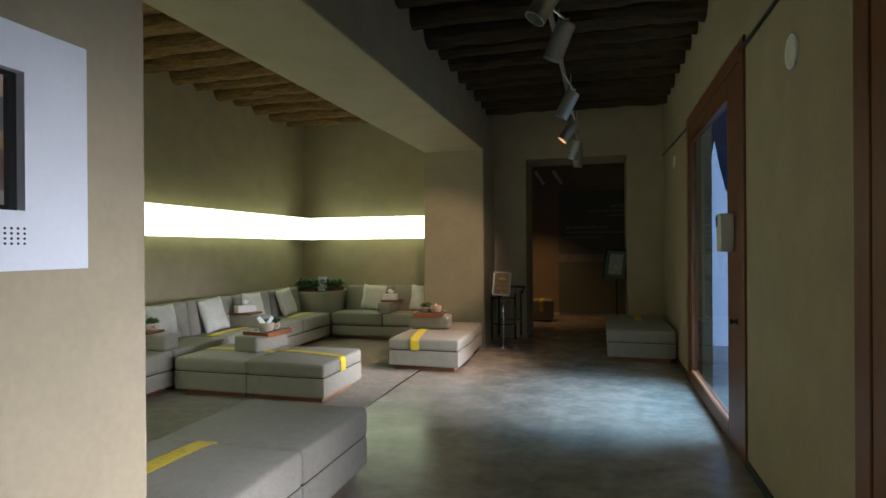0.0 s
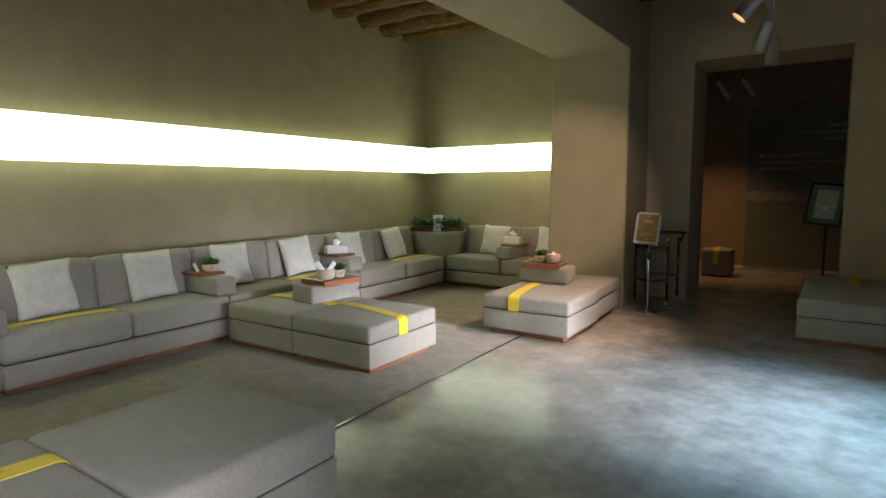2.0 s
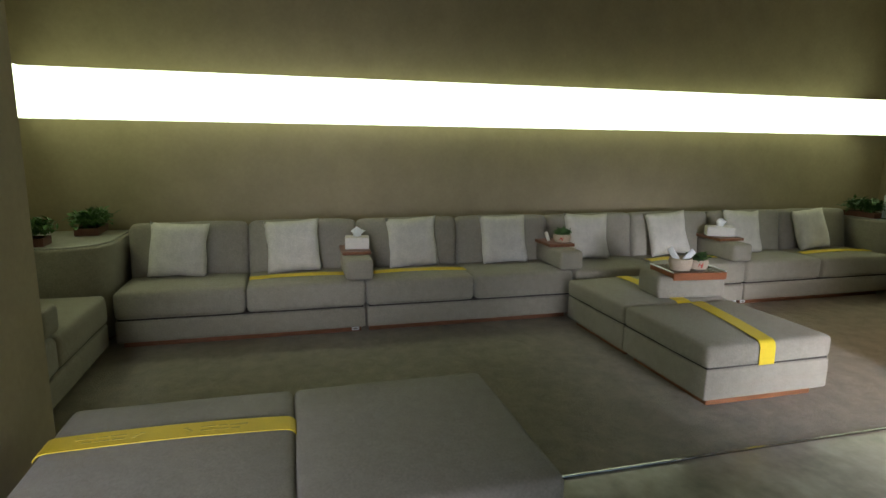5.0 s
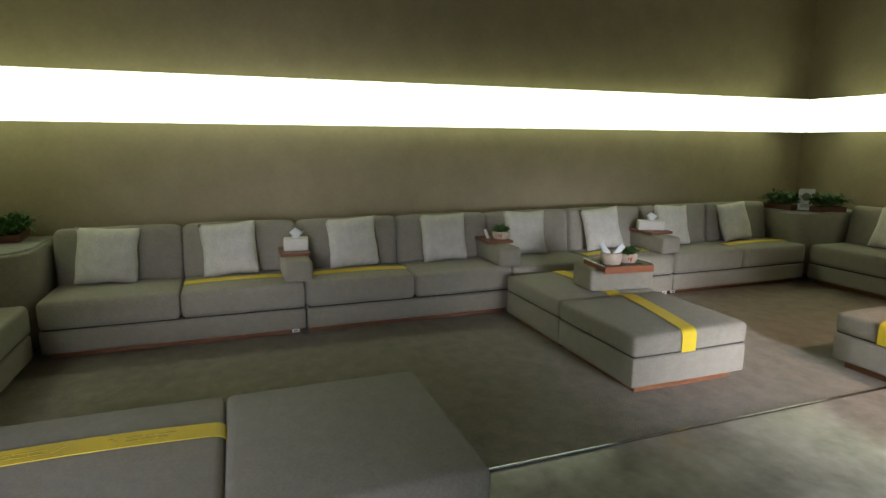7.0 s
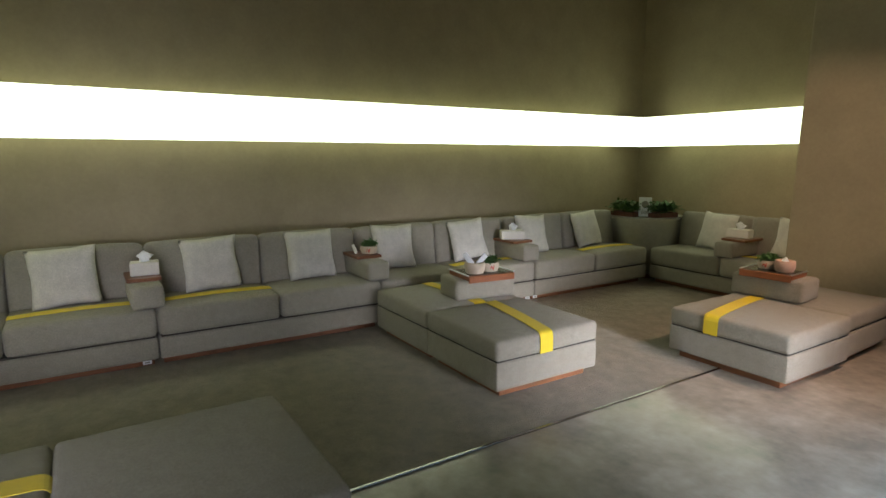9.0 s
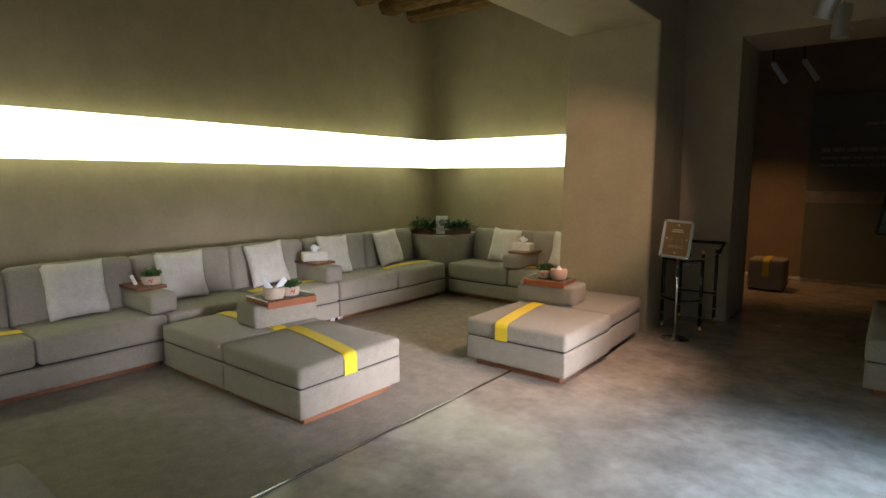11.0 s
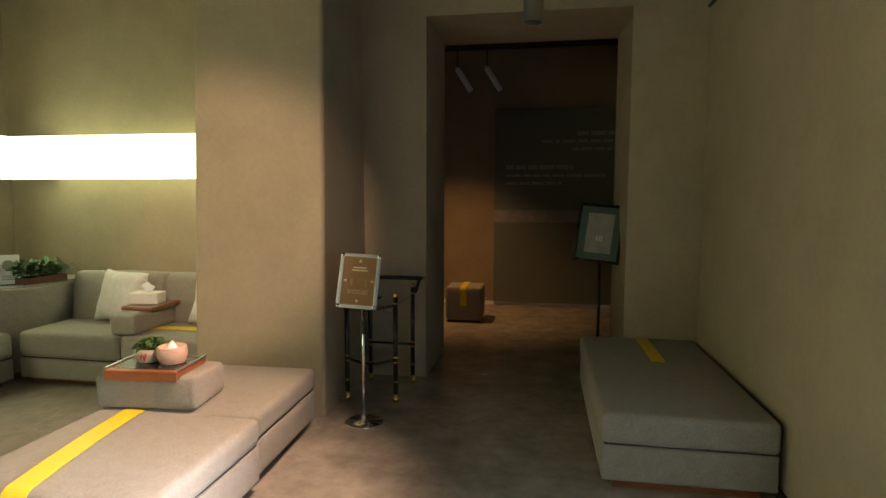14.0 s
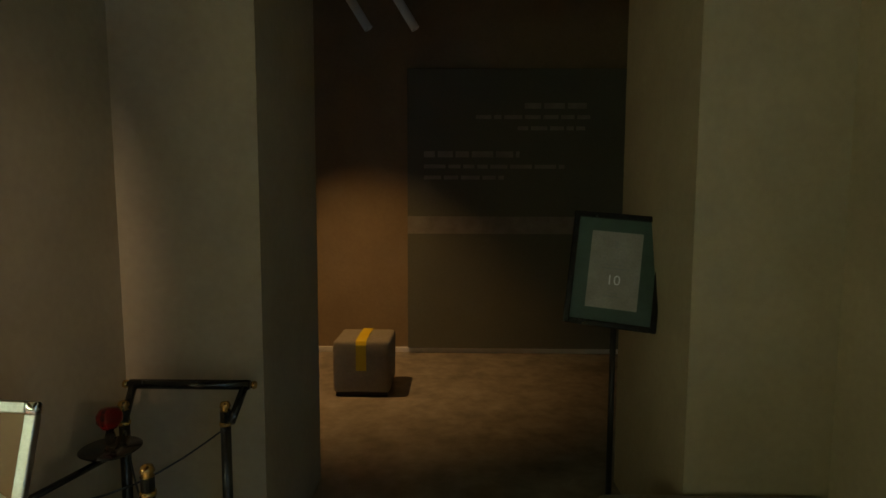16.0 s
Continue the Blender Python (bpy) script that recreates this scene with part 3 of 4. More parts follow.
def throw_pillow(m, size=0.42, seed=0):
    n = 14
    bm = bmesh.new()
    grid = {}
    for side in (-1, 1):
        for i in range(n + 1):
            for j in range(n + 1):
                u, v = 2 * i / n - 1, 2 * j / n - 1
                edge = (1 - abs(u) ** 3.0) * (1 - abs(v) ** 3.0)
                rim = i in (0, n) or j in (0, n)
                if rim and (i, j, 1) in grid or (rim and (i, j, -1) in grid):
                    grid[(i, j, side)] = grid[(i, j, -side)]
                    continue
                pull_u, pull_v = 1 - 0.07 * (1 - v * v), 1 - 0.07 * (1 - u * u)
                p = Vector((u * size / 2 * pull_u, side * (0.006 + 0.066 * edge ** 0.55), v * size / 2 * pull_v))
                p += 0.012 * noise.noise_vector(Vector((u * 1.6 + seed * 5.1, v * 1.6, side * 2.0)))
                grid[(i, j, side)] = bm.verts.new(p)
        for i in range(n):
            for j in range(n):
                bm.faces.new([grid[(a, b, side)] for a, b in ((i, j), (i + 1, j), (i + 1, j + 1), (i, j + 1))])
    ob = link_mesh("throw_pillow", bm, PILLOW, smooth=True)
    ob.matrix_world = m
    return tagged(ob, "square off-white linen throw pillow leaning on the sofa back", "pillow", "throw pillows on the sofas")


rnd = random.Random(8)
for k, y in enumerate((1.735, 2.58, 3.55, 4.365, 5.17, 6.03, 6.88, 7.73)):
    throw_pillow(pose(-4.145, y, 0.632, rnd.uniform(-20, -15), rnd.uniform(-4, 3), 90 + rnd.uniform(-4, 4)), 0.425, k)
for k, x in enumerate((-3.15, -2.30)):
    throw_pillow(pose(x, 8.765, 0.632, -18, rnd.uniform(2, 6), rnd.uniform(-8, -2)), 0.43, k + 9)
throw_pillow(pose(-3.20, 0.89, 0.632, -18, 0, 180), 0.43, 12)


def plant(parent, x, y, z, radius, height, count, seed, leaf=0.045):
    """A clump of curved stems with many small leaves."""
    rnd = random.Random(seed)
    bm = bmesh.new()
    for s in range(count):
        a = rnd.uniform(0, 2 * math.pi)
        reach = radius * rnd.uniform(0.25, 1.0)
        top = height * rnd.uniform(0.45, 1.0) * (1 - 0.45 * (reach / radius) ** 2)
        base = Vector((x + rnd.uniform(-0.3, 0.3) * radius, y + rnd.uniform(-0.3, 0.3) * radius, z))
        tip = Vector((x + reach * math.cos(a), y + reach * math.sin(a), z + top))
        for k in range(5):
            f = 0.3 + 0.7 * (k + rnd.random()) / 5
            p = base.lerp(tip, f) + Vector((0, 0, 0.2 * top * math.sin(f * 3.14)))
            d = Vector((rnd.uniform(-1, 1), rnd.uniform(-1, 1), rnd.uniform(-0.3, 0.8))).normalized()
            side = d.cross(Vector((0, 0, 1))).normalized()
            up = side.cross(d)
            L, W = leaf * rnd.uniform(0.7, 1.3), leaf * rnd.uniform(0.22, 0.4)
            v = [bm.verts.new(q) for q in (p, p + d * L * 0.5 + side * W + up * 0.004, p + d * L - up * 0.15 * L, p + d * L * 0.5 - side * W + up * 0.004, p + d * L * 0.5 - up * 0.003)]
            for t in ((0, 1, 4), (1, 2, 4), (2, 3, 4), (3, 0, 4)):
                bm.faces.new([v[i] for i in t])
    return part("foliage", bm, LEAF, parent, "small green leaves")


def corner_block(h, r, z0, z1, soft):
    """A square block of half width h whose room-side corner (+x, -y) is swept round with radius r; edges softened."""
    outline = [(h, h), (-h, h), (-h, -h)]
    outline += [(h - r + r * math.sin(a), -h + r - r * math.cos(a)) for a in [math.pi / 2 * i / 10 for i in range(11)]]
    bm = bmesh.new()
    rings = []
    for inset, z in ((soft, z0), (0.3 * soft, z0 + 0.3 * soft), (0, z0 + soft), (0, (z0 + z1) / 2), (0, z1 - soft), (0.3 * soft, z1 - 0.3 * soft), (soft, z1)):
        f = (h - inset) / h
        rings.append([bm.verts.new((x * f, y * f, z)) for x, y in outline])
    n = len(outline)
    for a, b in zip(rings, rings[1:]):
        for i in range(n):
            bm.faces.new((a[i], a[(i + 1) % n], b[(i + 1) % n], b[i]))
    bm.faces.new(rings[0][::-1])
    bm.faces.new(rings[-1])
    edges = [e for e in bm.edges if (e.verts[0].co.xy - e.verts[1].co.xy).length < 0.03 and e.calc_face_angle(0) > 1.2]
    bmesh.ops.bevel(bm, geom=edges, offset=min(0.02, soft * 2), segments=2, profile=0.5, affect='EDGES')
    return bm


def corner_planter(m):
    """An upholstered corner block with a stone top, set between two sofas."""
    ob = thing("corner_table", m, "upholstered grey-beige corner table with a pale stone top", "table", "corner tables between the sofas")
    part("plinth", corner_block(0.36, 0.25, 0.006, 0.065, 0.004), WALNUT, ob, "brown wooden plinth")
    part("body", corner_block(0.4325, 0.30, 0.062, 0.729, 0.02), SOFA, ob, smooth=True)
    part("top", corner_block(0.405, 0.28, 0.7285, 0.741, 0.003), PEBBLE, ob, "pale stone top")
    return ob


def planter_box(m, seed):
    ob = thing("planter", m, "low red-brown wooden planter full of small green plants", "planter", "wooden planters on the corner tables")
    L, D, H = 0.34, 0.16, 0.055
    bm = box(-L / 2, L / 2, -D / 2, D / 2, 0, 0.012)
    add_box(bm, -L / 2, L / 2, -D / 2, -D / 2 + 0.012, 0.012, H)
    add_box(bm, -L / 2, L / 2, D / 2 - 0.012, D / 2, 0.012, H)
    add_box(bm, -L / 2, -L / 2 + 0.012, -D / 2 + 0.012, D / 2 - 0.012, 0.012, H)
    add_box(bm, L / 2 - 0.012, L / 2, -D / 2 + 0.012, D / 2 - 0.012, 0.012, H)
    part("box", bm, PLANTERWOOD, ob)
    part("soil", box(-L / 2 + 0.013, L / 2 - 0.013, -D / 2 + 0.013, D / 2 - 0.013, 0.012, H - 0.008), SOIL, ob)
    for k, x in enumerate((-0.10, 0.0, 0.10)):
        plant(ob, x, 0, H - 0.01, 0.15, 0.145, 52, seed * 10 + k, 0.055)
    return ob


corner_planter(pose(-4.145, 8.745, 0))
corner_planter(pose(-4.145, 0.915, 0, 0, 0, 90))
for x, y, turn, k in ((-4.175, 8.445, 2, 1), (-3.83, 8.69, 78, 6), (-4.42, 1.08, 4, 2), (-3.87, 0.80, 92, 7)):
    planter_box(pose(x, y, 0.742, 0, 0, turn), k)
ob = thing("small_sign", pose(-3.945, 8.515, 0.742, 0, 0, 34), "small white card sign in a clear stand", "sign")
part("card", box(-0.075, 0.075, -0.004, 0.004, 0.006, 0.240, 0.002, 1), WHITE, ob)
part("foot", box(-0.075, 0.075, -0.03, 0.03, 0, 0.006, 0.002, 1), CLEAR, ob)
disc = moved(lathe([(0, 0), (0.042, 0), (0.042, 0.002), (0.036, 0.002), (0.036, 0.0008), (0, 0.0008)], 28), pose(0, -0.0042, 0.155, 90, 0, 0))
part("emblem", disc, GREYBOARD, ob, "grey printed ring")
for k in range(3):
    part("text_line", box(-0.045, 0.045, -0.0055, -0.004, 0.04 + 0.014 * k, 0.046 + 0.014 * k), GREYBOARD, ob)


# ---- trays, tissue boxes and pots ----
def tray(m, length, width, handles=False):
    ob = thing("tray", m, "red-brown wooden tray resting on the armrest", "tray", "wooden trays on the armrests")
    part("board", box(-length / 2, length / 2, -width / 2, width / 2, 0, 0.026 if not handles else 0.0345, 0.004, 2), TRAYWOOD if handles else ARMWOOD, ob)
    if handles:
        for s in (-1, 1):
            part("rim", box(s * length / 2 - 0.006, s * length / 2 + 0.006, -width / 2, width / 2, 0.0345, 0.044, 0.002, 1), ALU, ob)
        part("apron", box(-length / 2, length / 2, -width / 2 - 0.014, -width / 2 - 0.0005, -0.016, 0.0345, 0.003, 1), TRAYWOOD, ob, "thick front edge")
        part("inlay", box(-length / 2 + 0.02, length / 2 - 0.02, -width / 2 + 0.02, width / 2 - 0.02, 0.0345, 0.036), BLACK, ob, "black inlay")
    return ob


def tissue_box(m, length=0.23, width=0.125, height=0.085, seed=0):
    ob = thing("tissue_box", m, "cream tissue box with a white tissue standing out", "tissue box", "tissue boxes on the trays")
    part("carton", box(-length / 2, length / 2, -width / 2, width / 2, 0, height, 0.008, 2), OFFWHITE, ob)
    rnd = random.Random(seed)
    bm = bmesh.new()
    rows = []
    for k, (r, h) in enumerate(((0.030, 0.0), (0.026, 0.02), (0.040, 0.045), (0.022, 0.065), (0.004, 0.08))):
        ring = []
        for i in range(10):
            a = 2 * math.pi * i / 10
            q = r * (1 + 0.35 * math.sin(3 * a + k) + rnd.uniform(-0.15, 0.15))
            ring.append(bm.verts.new((q * 1.15 * math.cos(a), q * 0.6 * math.sin(a), height - 0.003 + h + rnd.uniform(-0.006, 0.006))))
        rows.append(ring)
    for a, b in zip(rows, rows[1:]):
        for i in range(10):
            bm.faces.new((a[i], a[(i + 1) % 10], b[(i + 1) % 10], b[i]))
    bm.faces.new(rows[0][::-1])
    bm.faces.new(rows[-1])
    part("tissue", bm, TISSUE, ob, "crumpled white tissue", smooth=True)
    return ob


def ribbed(r, h, lobes=0):
    prof = [(0, 0), (r * 0.72, 0), (r * 0.80, h * 0.06)]
    for k in range(7):
        f = (k + 0.5) / 7
        rr = r * (0.82 + 0.2 * math.sin(f * 2.4))
        prof += [(rr, h * (f - 0.05)), (rr * 1.025, h * f), (rr, h * (f + 0.05))]
    return prof + [(r * 0.93, h), (r * 0.85, h), (r * 0.80, h * 0.8), (0, h * 0.78)]


def potted_plant(m, seed, r=0.074, h=0.068):
    ob = thing("potted_plant", m, "small green plant in a cream ribbed pot", "plant", "small potted plants on the trays")
    part("pot", lathe(ribbed(r, h), 28), POT_CREAM, ob, smooth=True)
    part("soil", moved(lathe([(0, 0), (r * 0.78, 0), (r * 0.78, 0.006), (0, 0.008)], 20), pose(0, 0, h * 0.79)), SOIL, ob)
    plant(ob, 0, 0, h * 0.78, r * 1.15, 0.066, 60, seed, 0.034)
    for dx, dz, tilt in ((-0.010, 0.004, 25), (0.004, -0.004, -20), (0.012, 0.006, 10)):
        part("mark", moved(box(-0.003, 0.003, -0.001, 0.001, -0.013, 0.013), pose(dx, -r * 1.035, h * 0.5 + dz, 0, tilt, 0)), RED_PRINT, ob, "small red printed mark")
    return ob


def bowl(m, pink, seed, spoons=False):
    ob = thing("bowl", m, "pink ribbed bowl holding white paper" if pink else "cream ribbed bowl holding two white spoons", "bowl")
    part("body", lathe(ribbed(0.072 if pink else 0.078, 0.088), 28), POT_PINK if pink else POT_CREAM, ob, smooth=True)
    if spoons:
        for s, a in ((-1, 24), (1, -30)):
            bm = rounded(0.044, 0.016, 0.10, 0.0075, cells=3)
            part("spoon", moved(bm, pose(s * 0.022, 0, 0.068, 0, a * -1.5, 20 * s)), TISSUE, ob, "white spoon", smooth=True)
    else:
        bm = bmesh.new()
        bmesh.ops.create_cone(bm, cap_ends=True, segments=5, radius1=0.036, radius2=0.006, depth=0.05)
        part("paper", moved(bm, pose(0, 0, 0.090, 8, 5, 20)), TISSUE, ob, "folded white paper")
    return ob


ARM = SEAT + 0.004 + 0.163
tray(pose(-4.05, 3.055, ARM, 0, 0, 90), 0.225, 0.33)
tissue_box(pose(-4.045, 3.075, ARM + 0.027, 0, 0, 84), 0.19, 0.13, 0.095, 1)
tray(pose(-4.07, 4.81, ARM, 0, 0, 90), 0.235, 0.35)
potted_plant(pose(-4.01, 4.86, ARM + 0.027, 0, 0, 60), 31)
lone_spoon = thing("spoon", pose(-4.06, 4.76, ARM + 0.027, 0, 0, 40), "white spoon standing beside a potted plant", "spoon")
part("blade", moved(rounded(0.030, 0.014, 0.085, 0.006, cells=3), pose(0, 0, 0, 0, -24, 0)), OFFWHITE, lone_spoon, smooth=True)
tray(pose(-4.05, 6.53, ARM, 0, 0, 90), 0.26, 0.36)
tissue_box(pose(-4.04, 6.525, ARM + 0.027, 0, 0, 62), 0.25, 0.13, 0.09, 2)
tray(pose(-2.77, 8.62, ARM, 0, 0, 0), 0.26, 0.34)
tissue_box(pose(-2.80, 8.62, ARM + 0.027, 0, 0, 6), 0.23, 0.13, 0.09, 3)
BOL = 0.379 + 0.173
tray(pose(-2.935, 5.315, BOL, 0, 0, 84), 0.40, 0.31, True)
bowl(pose(-2.89, 5.22, BOL + 0.0362, 0, 0, 60), False, 1, True)
potted_plant(pose(-2.91, 5.375, BOL + 0.0362, 0, 0, 70), 41)
tray(pose(-1.725, 7.26, BOL, 0, 0, 5), 0.38, 0.28, True)
potted_plant(pose(-1.785, 7.29, BOL + 0.0362, 0, 0, 10), 51)
bowl(pose(-1.645, 7.27, BOL + 0.0362, 0, 0, 0), True, 2)
for y in (3.02, 6.51, 6.61):
    tag = link_mesh("label_tag", box(-3.7595, -3.754, y - 0.028, y + 0.028, 0.024, 0.052, 0.002, 1), WHITE)
    tagged(tag, "small white numbered tag on the sofa plinth", "tag", "tags on the sofa plinths")
    part("print", box(-3.754, -3.7534, y - 0.016, y + 0.016, 0.033, 0.043), GREYBOARD, tag)


# ---- sign on a chrome stand ----
sign = thing("sign_stand", pose(-0.875, 8.08, 0), "copper-coloured notice in a silver snap frame on a chrome stand", "sign")
part("base_disc", lathe([(0, 0), (0.125, 0), (0.125, 0.008), (0.118, 0.013), (0.02, 0.02), (0.018, 0.05), (0, 0.05)], 40), CHROME, sign, "polished chrome disc", smooth=True)
part("pole", bar([(0, 0, 0.045), (0, 0, 0.80)], 0.011, 16), CHROME, sign, smooth=True)
part("clamp", bar([(0, 0, 0.585), (0, 0, 0.665)], 0.019, 16), MATTBLACK, sign, "black plastic clamp")
face = pose(-0.015, -0.035, 0.925, 75, 0, 4) @ pose(0, 0, 0, 0, 0, -3.2)
W2, H2 = 0.128, 0.172


def flat(bm, m=face):
    return moved(bm, m)


board = part("sheet", flat(box(-W2 + 0.01, W2 - 0.01, -H2 + 0.01, H2 - 0.01, -0.006, 0.002)), COPPER_SHEET, sign, "copper-coloured printed sheet")
for s in (-1, 1):
    part("frame_bar", flat(box(s * (W2 - 0.011) - 0.011, s * (W2 - 0.011) + 0.011, -H2 + 0.022, H2 - 0.022, -0.008, 0.010, 0.003, 2)), ALU, sign, "silver frame bar")
    part("frame_bar", flat(box(-W2 + 0.022, W2 - 0.022, s * (H2 - 0.011) - 0.011, s * (H2 - 0.011) + 0.011, -0.008, 0.010, 0.003, 2)), ALU, sign, "silver frame bar")
    for t in (-1, 1):
        part("corner_cap", flat(moved(rounded(0.026, 0.026, 0.022, 0.009, cells=2), pose(s * (W2 - 0.012), t * (H2 - 0.012), -0.010))), CHROME, sign, "chrome corner cap", smooth=True)
for x, y, r in ((0, 0.125, 0), (0, -0.125, 180), (-0.085, 0, 90), (0.085, 0, -90)):
    bm = bmesh.new()
    bmesh.ops.create_cone(bm, cap_ends=True, segments=3, radius1=0.013, radius2=0.013, depth=0.001)
    part("arrow", flat(moved(bm, pose(x, y, 0.003, 0, 0, r))), GOLD_PRINT, board, "pale gold arrow")
part("lettering", flat(moved(lettering("PLEASE KEEP YOUR\nSOCIAL DISTANCE", 0.0155), pose(0, -0.070, 0.0032))), GOLD_PRINT, board, "pale gold letters")
for y, w in ((0.083, 0.085), (0.066, 0.10)):
    part("text_line", flat(box(-w / 2, w / 2, y - 0.0045, y + 0.0045, 0.002, 0.0032)), GOLD_PRINT, board)
for x, y, w, h in ((-0.045, -0.01, 0.014, 0.045), (0.045, -0.01, 0.014, 0.045), (0, 0.006, 0.008, 0.008), (0, -0.012, 0.008, 0.008)):
    part("symbol", flat(box(x - w / 2, x + w / 2, y - h / 2, y + h / 2, 0.002, 0.003)), mat("faint_gold_print", (0.44, 0.24, 0.09), rough=0.5, bump=0) if x == -0.045 else bpy.data.materials["faint_gold_print"], board)

# ---- black and brass trolley ----
cart = thing("serving_trolley", pose(0, 0, 0), "black lacquered trolley frame with brass fittings", "trolley")
posts = ((-1.11, 8.44), (-0.76, 8.45), (-0.74, 8.90), (-1.08, 8.90))
for k, (x, y) in enumerate(posts):
    top = 0.76
    p = part("post", bar([(x, y, 0.075), (x, y, top)], 0.017, 16), BLACK, cart, smooth=True)
    for z in (0.16, 0.30, 0.335, top - 0.045):
        part("ring", moved(lathe([(0.0165, -0.007), (0.0205, -0.005), (0.0205, 0.005), (0.0165, 0.007)], 18), pose(x, y, z)), BRASS, p, "brass ring", smooth=True)
    part("finial", moved(lathe([(0, 0.028), (0.014, 0.024), (0.019, 0.010), (0.012, 0.002), (0.018, -0.004), (0, -0.004)], 18), pose(x, y, top + 0.004)), BRASS, p, "brass finial", smooth=True)
    part("caster", moved(lathe([(0, 0.0), (0.018, 0.006), (0.026, 0.025), (0.022, 0.045), (0.012, 0.058), (0.012, 0.076), (0, 0.076)], 18), pose(x, y, 0)), BRASS, p, "brass ball foot", smooth=True)
for z in (0.70, 0.315):
    a, b = Vector((-1.11, 8.44, z)), Vector((-0.76, 8.45, z))
    pts = [a.lerp(b, i / 10) + Vector((0, -0.05 * math.sin(math.pi * i / 10), -0.02 * math.sin(math.pi * i / 10))) for i in range(11)]
    part("front_rail", bar(pts, 0.010, 10), BLACK, cart, "bowed black rail", smooth=True)
part("rear_rail", bar([(-1.08, 8.90, 0.315), (-0.74, 8.90, 0.315)], 0.010, 10), BLACK, cart)
for s, x in ((-1, -1.085), (1, -0.70)):
    part("handle_arm", bar([(x - s * 0.015, 8.88, 0.725), (x, 8.97, 0.815)], 0.014, 12), BLACK, cart, smooth=True)
part("handle", bar([(-1.10, 8.98, 0.82), (-0.685, 8.98, 0.82)], 0.017, 14), BLACK, cart, "black handle bar", smooth=True)
for x in (-1.115, -0.67):
    part("handle_end", moved(lathe([(0, -0.012), (0.012, -0.008), (0.015, 0), (0.012, 0.008), (0, 0.012)], 14), pose(x, 8.98, 0.82, 0, 90, 0)), BRASS, cart, "brass end knob", smooth=True)
for a, b in (((-0.74, 8.90, 0.70), (-1.11, 8.44, 0.66)), ((-1.08, 8.90, 0.70), (-0.76, 8.45, 0.66))):
    a, b = Vector(a), Vector(b)
    part("cord", bar([a.lerp(b, i / 8) + Vector((0, 0, -0.06 * math.sin(math.pi * i / 8))) for i in range(9)], 0.003, 6), MATTBLACK, cart)
part("side_arm", bar([(-1.08, 8.90, 0.672), (-1.03, 8.74, 0.675), (-1.11, 8.44, 0.672)], 0.010, 10), BLACK, cart, "bent black side arm", smooth=True)
lampx = thing("glass_lantern", pose(-1.03, 8.74, 0.686), "small red glass lantern on a black saucer", "lantern")
part("saucer", lathe([(0, 0), (0.075, 0.004), (0.088, 0.014), (0.084, 0.017), (0, 0.010)], 28), BLACK, lampx, smooth=True)
part("stem", moved(lathe([(0, 0), (0.020, 0), (0.010, 0.015), (0.016, 0.035), (0.010, 0.062), (0, 0.062)], 18), pose(0, 0, 0.011)), CLEAR, lampx, "clear glass stem", smooth=True)
part("bulb", moved(lathe([(0, 0), (0.022, 0.004), (0.036, 0.025), (0.036, 0.045), (0.026, 0.062), (0, 0.066)], 22), pose(0, 0, 0.074)), REDGLASS, lampx, "red glass bulb", smooth=True)

# ---- framed notice in the doorway ----
fs = thing("framed_notice", pose(0.71, 9.52, 0), "dark green framed notice on a black stand", "sign")
part("base_disc", lathe([(0, 0), (0.14, 0), (0.14, 0.008), (0.02, 0.018), (0.018, 0.05), (0, 0.05)], 32), MATTBLACK, fs, smooth=True)
part("pole", bar([(0, 0, 0.045), (0, 0, 0.96)], 0.013, 14), MATTBLACK, fs, smooth=True)
face = pose(-0.012, -0.03, 1.160, 75, 0, -14) @ pose(0, 0, 0, 0, 0, -4.5)
W2, H2 = 0.188, 0.245
for s in (-1, 1):
    part("frame_bar", moved(box(s * (W2 - 0.0125) - 0.0125, s * (W2 - 0.0125) + 0.0125, -H2, H2, -0.012, 0.012, 0.003, 1), face), BLACK, fs)
    part("frame_bar", moved(box(-W2 + 0.0255, W2 - 0.0255, s * (H2 - 0.0125) - 0.0125, s * (H2 - 0.0125) + 0.0125, -0.012, 0.012, 0.003, 1), face), BLACK, fs)
mount = part("mount", moved(box(-W2 + 0.02, W2 - 0.02, -H2 + 0.02, H2 - 0.02, -0.008, 0.0), face), GREENBOARD, fs, "dark green mount")
sheet = part("print", moved(box(-0.105, 0.105, -0.165, 0.165, 0.0, 0.002), face), GREYBOARD, fs, "grey printed sheet")
part("number", moved(lettering("10", 0.060), face @ pose(0, -0.045, 0.003)), WHITE, sheet, "white figures")
for y, w, h in ((0.11, 0.012, 0.03), (0.022, 0.075, 0.006), (0.006, 0.12, 0.008), (-0.098, 0.045, 0.006), (-0.114, 0.065, 0.008)):
    part("text_line", moved(box(-w / 2, w / 2, y - h / 2, y + h / 2, 0.002, 0.003), face), PANEL_BAND, sheet)

